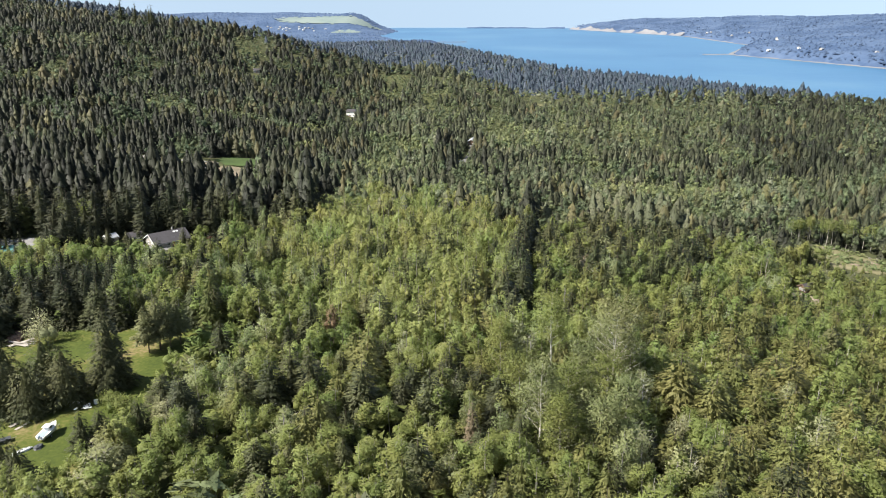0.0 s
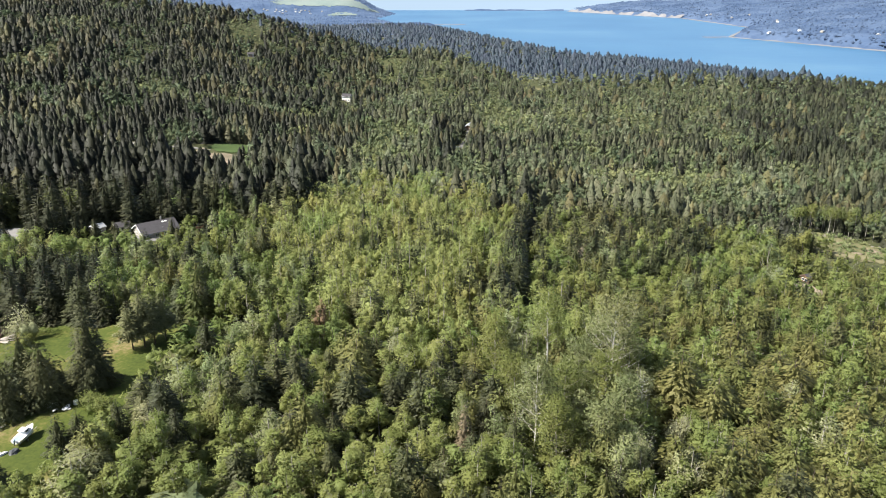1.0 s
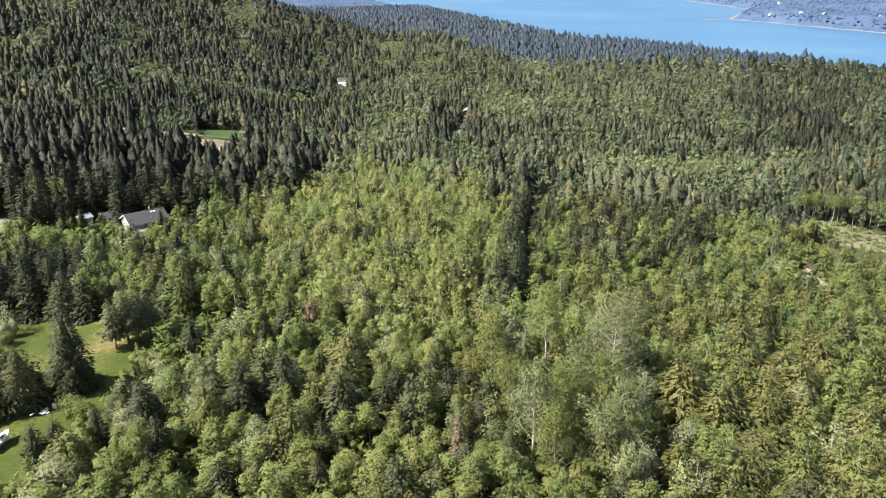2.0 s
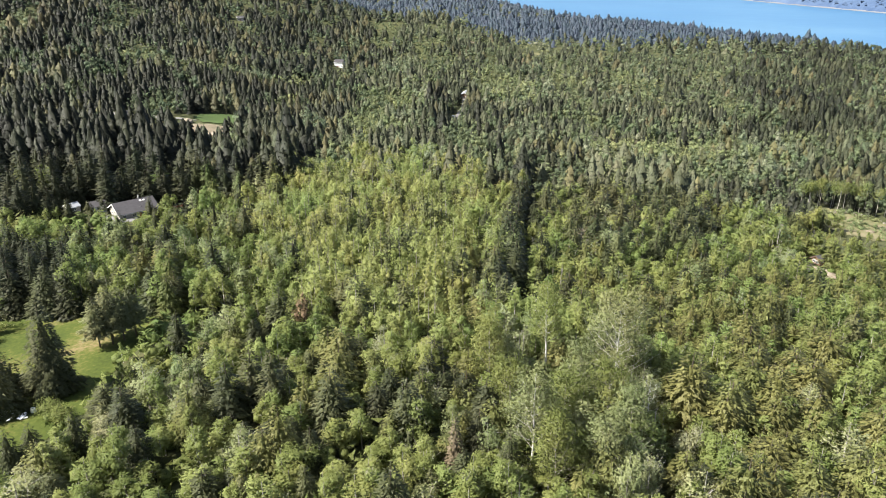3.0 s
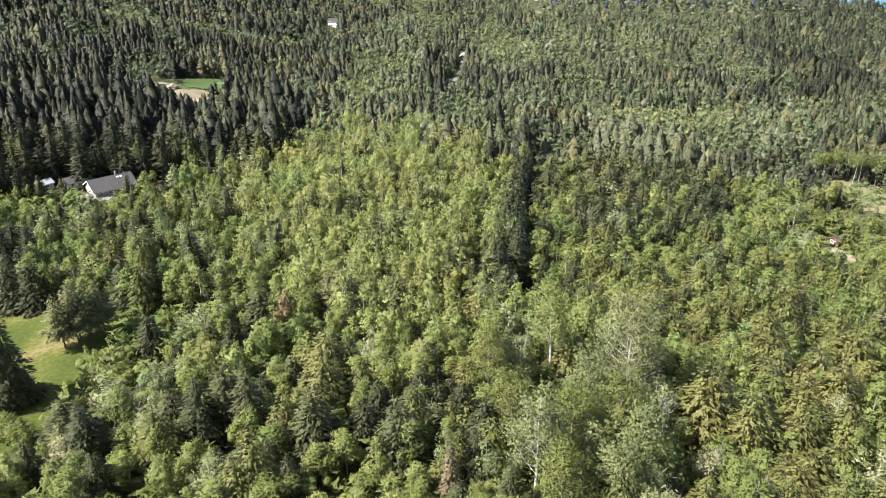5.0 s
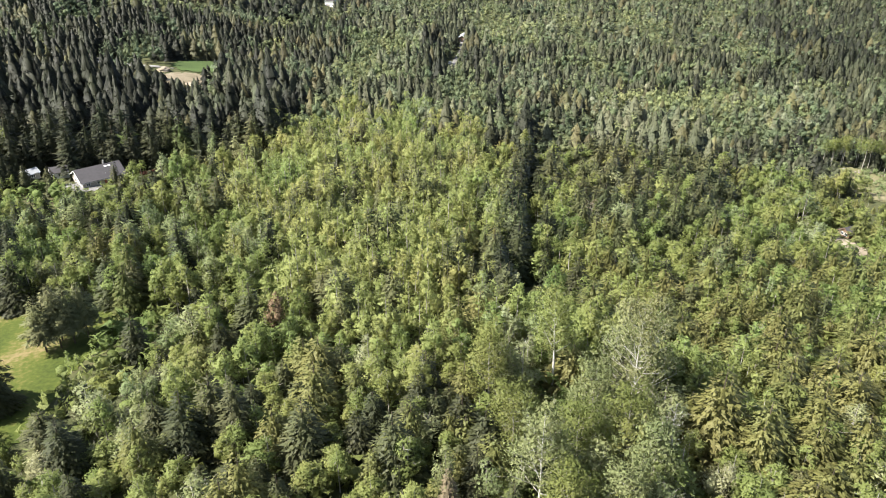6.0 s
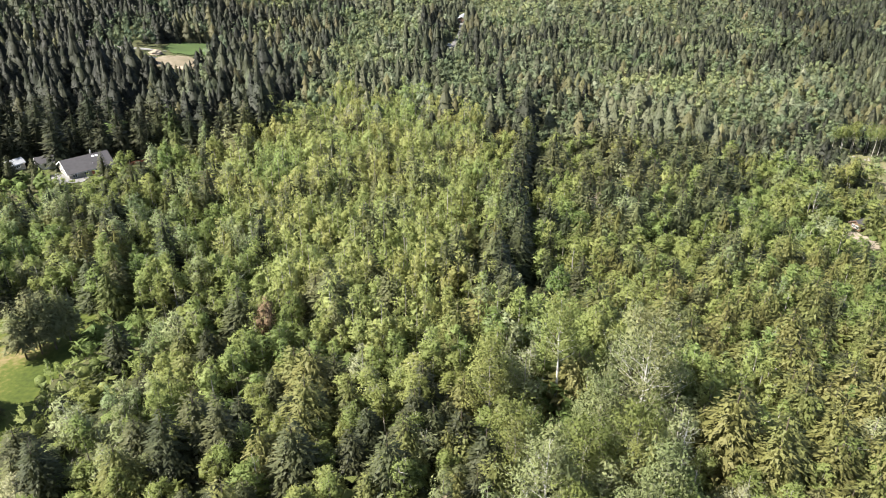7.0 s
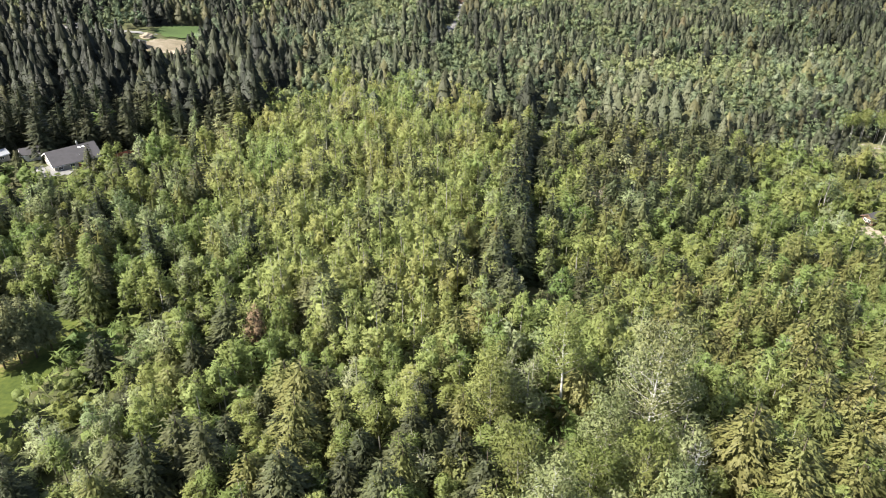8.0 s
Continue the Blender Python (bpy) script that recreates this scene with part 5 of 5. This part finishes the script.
def limbed(r, h, leaves, size, rad, limbs, thick=1.0, base=0.25, twigs=30, core=0):
    """A slender tree whose pale trunk and limbs stay in sight. Returns crown and wood."""
    tr = (0.011 * h + 0.03) * thick
    lean = np.array([r.normal(0, 0.02), r.normal(0, 0.02), 0]) * h
    spine = [np.array([0, 0, -0.4]), lean * 0.4 + [0.1, 0, h * 0.35], lean * 0.8 + [-0.1, 0.1, h * 0.7], lean + [0, 0, h]]
    wood, ends = [], []
    for k in range(3):
        wood.append(cone_ring(spine[k], spine[k + 1], tr * (1 - k * 0.32), tr * (0.68 - k * 0.32) + 0.01, 7))
    for k in range(limbs):
        t = base + (0.95 - base) * (k + r.uniform(0, 0.8)) / limbs
        q = np.array([np.interp(t * h, [p[2] for p in spine], [p[i] for p in spine]) for i in range(3)])
        th = k * 2.4 + r.uniform(-0.5, 0.5)
        ln = rad * (1.1 - 0.75 * t) * r.uniform(0.8, 1.2)
        m = q + np.array([math.cos(th) * ln * 0.55, math.sin(th) * ln * 0.55, ln * 0.35])
        e = q + np.array([math.cos(th) * ln, math.sin(th) * ln, ln * r.uniform(0.6, 1.0)])
        wood.append(cone_ring(q, m, tr * 0.28 * (1.1 - t) + 0.015, tr * 0.16 * (1.1 - t) + 0.012, 4))
        wood.append(cone_ring(m, e, tr * 0.2 * (1.1 - t) + 0.012, 0.008, 3))
        ends += [m, e, (m + e) / 2]
        for j in range(3):
            w0 = m + (e - m) * r.uniform(0, 0.8)
            w1 = w0 + r.normal(0, 1, 3) * ln * 0.22 + np.array([0, 0, ln * 0.25])
            wood.append(cone_ring(w0, w1, 0.02, 0.006, 3))
            ends.append(w1)
    ends = np.array(ends)
    pick = r.integers(0, len(ends), leaves)
    off = r.normal(0, 0.75, (leaves, 3)) * np.array([1, 1, 0.7])
    pos = ends[pick] + off
    dome = unit((pos - np.array([0, 0, h * 0.5])) / np.array([rad, rad, h * 0.5])) + 0.5 * unit(off) + np.array([0, 0, 0.3])
    crown = leaf_tris(r, pos, unit(r.normal(0, 1, (leaves, 3)) + [0, 0, 0.3]), size, 0.3, 0.38, dome) if leaves else None
    return crown, join(wood)


R = lambda k: np.random.default_rng(500 + k)
c, w = limbed(R(1), 25, 5200, 0.32, 5.6, 26, 1.1, 0.42)
tree_of("birch_tree", "tall birch with a white trunk and thin yellow-green leaf", c, w, *LONE["birch"], LEAF["alder"], BIRCH, 0.72)
c, w = limbed(R(2), 20, 6500, 0.3, 5.4, 32, 0.9, 0.12)
tree_of("poplar_tree", "feathery bright green poplar rising over the wood", c, w, *LONE["plume"], LEAF["alder"], BARK_PALE, 0.66)
c, w = limbed(R(3), 26, 9500, 0.33, 9.0, 60, 0.9, 0.22)
tree_of("cottonwood_tree", "broad grey cottonwood just coming into leaf", c, w, *LONE["cottonwood"], LEAF["willow"], BIRCH, 0.55)
c, w = limbed(R(4), 22, 5600, 0.32, 6.0, 30, 1.0, 0.2)
tree_of("cottonwood_tree", "tall cottonwood in thin pale green leaf", c, w, *LONE["second"], LEAF["willow"], BIRCH, 0.4)
for k, (x, y, h) in enumerate(GROVE):
    c, w = limbed(R(150 + k), h, 5000, 0.32, 5.6, 26, 0.85, 0.15)
    tree_of("poplar_tree", "tall green poplar in the hollow", c, w, x, y, LEAF["alder" if k % 3 else "willow"], BARK_PALE, 0.35, group="poplars in the hollow")
c, w = broadleaf(R(160), 15, 2.3, 700, 0.4, 14, 0.3, 8, 5, True, 2, 40)
tree_of("rust_tree", "slim tree with rust-red withered leaf", c, w, *LONE["rust"], RUST, BARK_DARK, 0.5)
c, w = limbed(R(161), 12, 500, 0.3, 3.4, 30, 1.0, 0.25)
tree_of("bare_tree", "bare pinkish-grey tree not yet in leaf", c, w, *LONE["bare"], DEAD, BARK_PALE, 0.9)
c, w = conifer(R(5), 14, 2.6, 700, 0.7, 0.35, 0.1)
tree_of("dead_fir_tree", "rust-brown dying fir in the green wood", c, w, *LONE["dead"], DEAD, BARK_DARK, 0.4)
c, w = broadleaf(R(6), 10, 3.6, 1500, 0.32, 16, 0.1, 12, 5, True, 2, 60)
tree_of("cherry_tree", "wild cherry covered in cream-white blossom", c, w, *LONE["blossom"], LEAF["willow"], BARK_PALE, 1.0)
c, w = limbed(R(7), 14, 0, 0.3, 2.8, 26, 1.1, 0.3)
tree_of("dead_tree", "bare white dead tree with broken limbs", None, w, *LONE["snag"], LEAF["willow"], BIRCH, 0)
c, w = broadleaf(R(8), 13, 2.0, 800, 0.34, 12, 0.12, 8, 5, True, 2, 40)
tree_of("willow_tree", "slim silvery willow beside the shaded track", c, w, *LONE["pale"], LEAF["willow"], BARK_PALE, 0.9)
c, w = broadleaf(R(9), 13, 2.6, 600, 0.5, 12, 0.12, 8, 5, True, 2, 40)
tree_of("willow_tree", "pale grey willow over the green wood", c, w, *LONE["grey"], LEAF["willow"], BARK_PALE, 1.0)
# on the lawn
c, w = conifer(R(10), 23.5, 6.2, 4600, 0.8, 0.35, 0.04, 0.6, ragged=0.45)
tree_of("fir_tree", "large dark fir standing alone on the lawn", c, w, -83.2, 166.2, LEAF["fir"], BARK_DARK, 0.28)
for k, (x, y, h) in enumerate([(-82.3, 187.6, 15), (-79.8, 189.3, 17), (-77.6, 191.2, 16), (-75.6, 193.8, 15), (-81.0, 192.4, 15.5)]):
    c, w = conifer(R(20 + k), h, 3.9, 1500, 0.7, 0.15, 0.28, 0.55, ragged=0.55)
    tree_of("pine_tree", "olive-green pine with a bare lower trunk on the lawn", c, w, x, y, LEAF["fir"], BARK_DARK, 0.95, group="pines on the lawn")
for k, (x, y, h, rd) in enumerate([(-103.5, 152.5, 15, 6.4), (-96.5, 153.0, 14, 6.2), (-90.5, 157.5, 13, 5.6), (-108.5, 163.5, 16, 6.4), (-100.5, 167.5, 15, 6.2), (-94.5, 165.0, 13, 5.2)]):
    c, w = conifer(R(30 + k), h, rd * 1.2, 2800, 0.7, 0.5, 0.03, 0.4, ragged=0.5)
    tree_of("cedar_tree", "broad dark green cedar on the lawn", c, w, x, y, LEAF["fir"], BARK_DARK, 0.42, group="cedars on the lawn")
for k, (x, y, h, rd) in enumerate([(-77.3, 137.7, 8, 2.8), (-75.0, 141.5, 7, 2.5), (-66.0, 141.0, 9, 2.4), (-88.0, 126.5, 9, 3.4), (-95.0, 129.0, 9, 3.4), (-101.0, 127.0, 10, 3.5), (-82.0, 122.0, 10, 3.0)]):
    c, w = conifer(R(40 + k), h * 1.3, rd * 1.25, 1500, 0.6, 0.4, 0.03, 0.6, ragged=0.4)
    tree_of("pine_tree", "small dark brownish pine at the lawn's rim", c, w, x, y, LEAF["fir"], BARK_DARK, 0.25)
c, w = broadleaf(R(50), 8, 5.3, 1800, 0.32, 16, 0.02, 10, 5, True, 2, 60)
tree_of("willow_bush", "silvery willow bush at the lawn's rim", c, w, -115.8, 196.0, LEAF["willow"], BARK_PALE, 0.95)
for k, (x, y, h, rd, tn) in enumerate([(-78.5, 155.5, 4.5, 3.2, 0.25), (-75.0, 152.5, 5.0, 3.2, 0.4), (-80.5, 158.5, 3.2, 2.4, 0.15), (-112.0, 190.0, 3.5, 2.5, 0.2)]):
    c, w = broadleaf(R(60 + k), h, rd, 900, 0.3, 14, 0.0, 8, 4, True, 3, 30)
    tree_of("bush", "rounded dense green bush on the lawn", c, w, x, y, LEAF["alder"], BARK_DARK, tn)
# about the house
for k, (x, y, h, rd) in enumerate([(-108.5, 295.0, 11, 3.0), (-105.0, 291.5, 8, 2.6), (-133.0, 297.0, 8, 3.0), (-139.5, 294.0, 10, 3.2), (-146.0, 296.0, 9, 3.0), (-127.5, 287.0, 7, 2.6)]):
    c, w = conifer(R(140 + k), h, rd, 700, 0.8, 0.3, 0.04, 0.75, ragged=0.3)
    tree_of("fir_tree", "dark young fir close to the house", c, w, x, y, LEAF["fir"], BARK_DARK, 0.3, group="firs about the house")
# the bare-stemmed rim behind the rough slope
for k in range(16):
    r = R(80 + k)
    x, y = 190 + 2.6 * k + r.normal(0, 1), 386 + r.uniform(-2.5, 4) - (0.9 * max(0, k - 11)) ** 2
    c, w = limbed(r, r.uniform(12, 16), 420, 0.5, 3.2, 12, 0.9, 0.55)
    tree_of("alder_tree", "tall alder with a bare pale stem at the clearing", c, w, x, y, LEAF["alder"], BARK_PALE, 0.5, group="bare-stemmed alders")
# tall firs on the skyline
for k, (x, y, h) in enumerate([(-432, 1040, 36), (-405, 1020, 34), (-380, 1010, 33), (-395, 1040, 30)]):
    c, w = conifer(R(110 + k), h, 5.0, 260, 2.2, 0.25, 0.15, 0.8, ragged=0.5)
    tree_of("fir_tree", "tall old fir rising over the ridge", c, w, x, y, LEAF["fir"], BARK_DARK, 0.3, group="old firs on the ridge")

# ---- the far shores ----
def ribbon(name, label, line, z0, z1, wide, mat, seed, category, rough_=0.0):
    """A strip that runs along a shoreline."""
    r = np.random.default_rng(seed)
    pts = []
    for (x0, y0), (x1, y1) in zip(line, line[1:]):
        n = max(2, int(math.hypot(x1 - x0, y1 - y0) / 25))
        pts += [(x0 + (x1 - x0) * i / n, y0 + (y1 - y0) * i / n) for i in range(n)]
    pts = np.array(pts + [line[-1]])
    d = np.gradient(pts, axis=0)
    nrm = unit(np.stack([d[:, 1], -d[:, 0]], -1))
    wv_ = wide * (0.7 + 0.6 * r.uniform(0, 1, len(pts)))
    a = np.concatenate([pts - nrm * 6, np.full((len(pts), 1), z0)], 1)
    zt = z1 + rough_ * (wobble(pts[:, 0], pts[:, 1], 260, seed) + 0.4 * r.normal(0, 1, len(pts)))
    b = np.concatenate([pts + nrm * wv_[:, None], np.maximum(zt, z0 + 0.5)[:, None]], 1)
    m = len(pts)
    f = [(i, i + 1, m + i + 1, m + i) for i in range(m - 1)]
    return tagged(new(name, mesh_of(name, np.concatenate([a, b]), np.array(f), [mat])), label, category, kind="structure")


ribbon("beach", "thin pale beach along the far shore", SHORE[1:8], SEA + 0.15, SEA + 1.6, 9, CLIFF, 1, "beach")
ribbon("sea_cliff", "pale clay cliff on the far shore", SHORE[6:8], SEA + 0.3, SEA + 13, 22, CLIFF, 2, "cliff", 9)
ribbon("spit", "low pale sand spit", [(850, 2270), (800, 2255), (770, 2262)], SEA + 0.2, SEA + 1.2, 14, CLIFF, 3, "beach")
ribbon("sandbar", "low pale sand spit with the tide out", [(100, 3040), (60, 3020), (-60, 3030), (-175, 3075)], SEA + 0.3, SEA + 1.0, 26, CLIFF, 4, "beach")
ribbon("far_island", "low island on the horizon, haze tint in its colour", [(760, 4800), (480, 4830), (150, 4850)], SEA + 0.3, SEA + 7, 40, HAZED_FARWOOD, 5, "island", 3)
patch("field", "green fields on a far headland, tinted pale for haze", oval(-600, 4060, 270, 70, 0.25), (-900, -260, 3960, 4160), 16, HAZED_FIELD, 3)
patch("field", "green fields below a far headland, tinted pale for haze", oval(-480, 3820, 70, 45, 0.2), (-580, -380, 3750, 3890), 14, HAZED_FIELD, 3)
r = np.random.default_rng(77)
far_n = 0
for k in range(30):
    if k < 18:
        x, y, grp = r.normal(-690, 110), r.normal(3860, 45), "houses of a far village"
    else:
        seg = r.integers(2, 6)
        (x0, y0), (x1, y1) = SHORE[seg], SHORE[seg + 1]
        t = r.uniform(0.1, 0.9)
        q = unit(np.array([y1 - y0, -(x1 - x0)], float))
        x, y = np.array([x0 + (x1 - x0) * t, y0 + (y1 - y0) * t]) + q * r.uniform(25, 120)
        grp = "houses on the far shore"
    root = thing("far_house", "small pale house far across the water" if k >= 18 else "small pale house in a distant village", "house", x, y, r.uniform(0, 90), dz=1.0, group=grp)
    part("wall", gabled(9, 7, 3.0, 2.0), BEIGE if k % 3 else WHITE, root)
    for sg in (-1, 1):
        pts = [(-4.9, 0, 5.3), (4.9, 0, 5.3), (4.9, sg * 4.0, 2.9), (-4.9, sg * 4.0, 2.9)]
        part("roof", slab(pts if sg < 0 else pts[::-1], 0.3), SLATE, root)
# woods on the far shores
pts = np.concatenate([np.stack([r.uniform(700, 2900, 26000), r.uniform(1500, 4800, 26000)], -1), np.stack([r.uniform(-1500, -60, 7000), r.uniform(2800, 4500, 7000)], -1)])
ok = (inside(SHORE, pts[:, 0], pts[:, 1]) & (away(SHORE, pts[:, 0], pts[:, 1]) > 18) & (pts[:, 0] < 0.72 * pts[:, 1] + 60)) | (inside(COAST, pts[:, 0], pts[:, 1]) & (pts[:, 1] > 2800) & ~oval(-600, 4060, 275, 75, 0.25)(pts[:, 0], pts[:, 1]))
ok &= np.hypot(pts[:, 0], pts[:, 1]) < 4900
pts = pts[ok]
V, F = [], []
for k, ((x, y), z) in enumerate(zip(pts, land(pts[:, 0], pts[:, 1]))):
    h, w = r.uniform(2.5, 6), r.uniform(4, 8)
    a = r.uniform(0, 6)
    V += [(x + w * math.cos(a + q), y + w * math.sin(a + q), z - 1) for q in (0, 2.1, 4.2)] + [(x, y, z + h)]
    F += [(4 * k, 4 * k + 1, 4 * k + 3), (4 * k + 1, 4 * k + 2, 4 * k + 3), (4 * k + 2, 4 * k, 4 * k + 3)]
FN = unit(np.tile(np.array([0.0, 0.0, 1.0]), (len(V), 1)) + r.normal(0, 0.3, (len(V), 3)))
tagged(new("far_woods", mesh_of("far_woods", np.array(V), np.array(F), [HAZED_FARWOOD], None, None, FN)), "woods on the far shores, haze painted in as blue-grey", "woodland", kind="stuff")
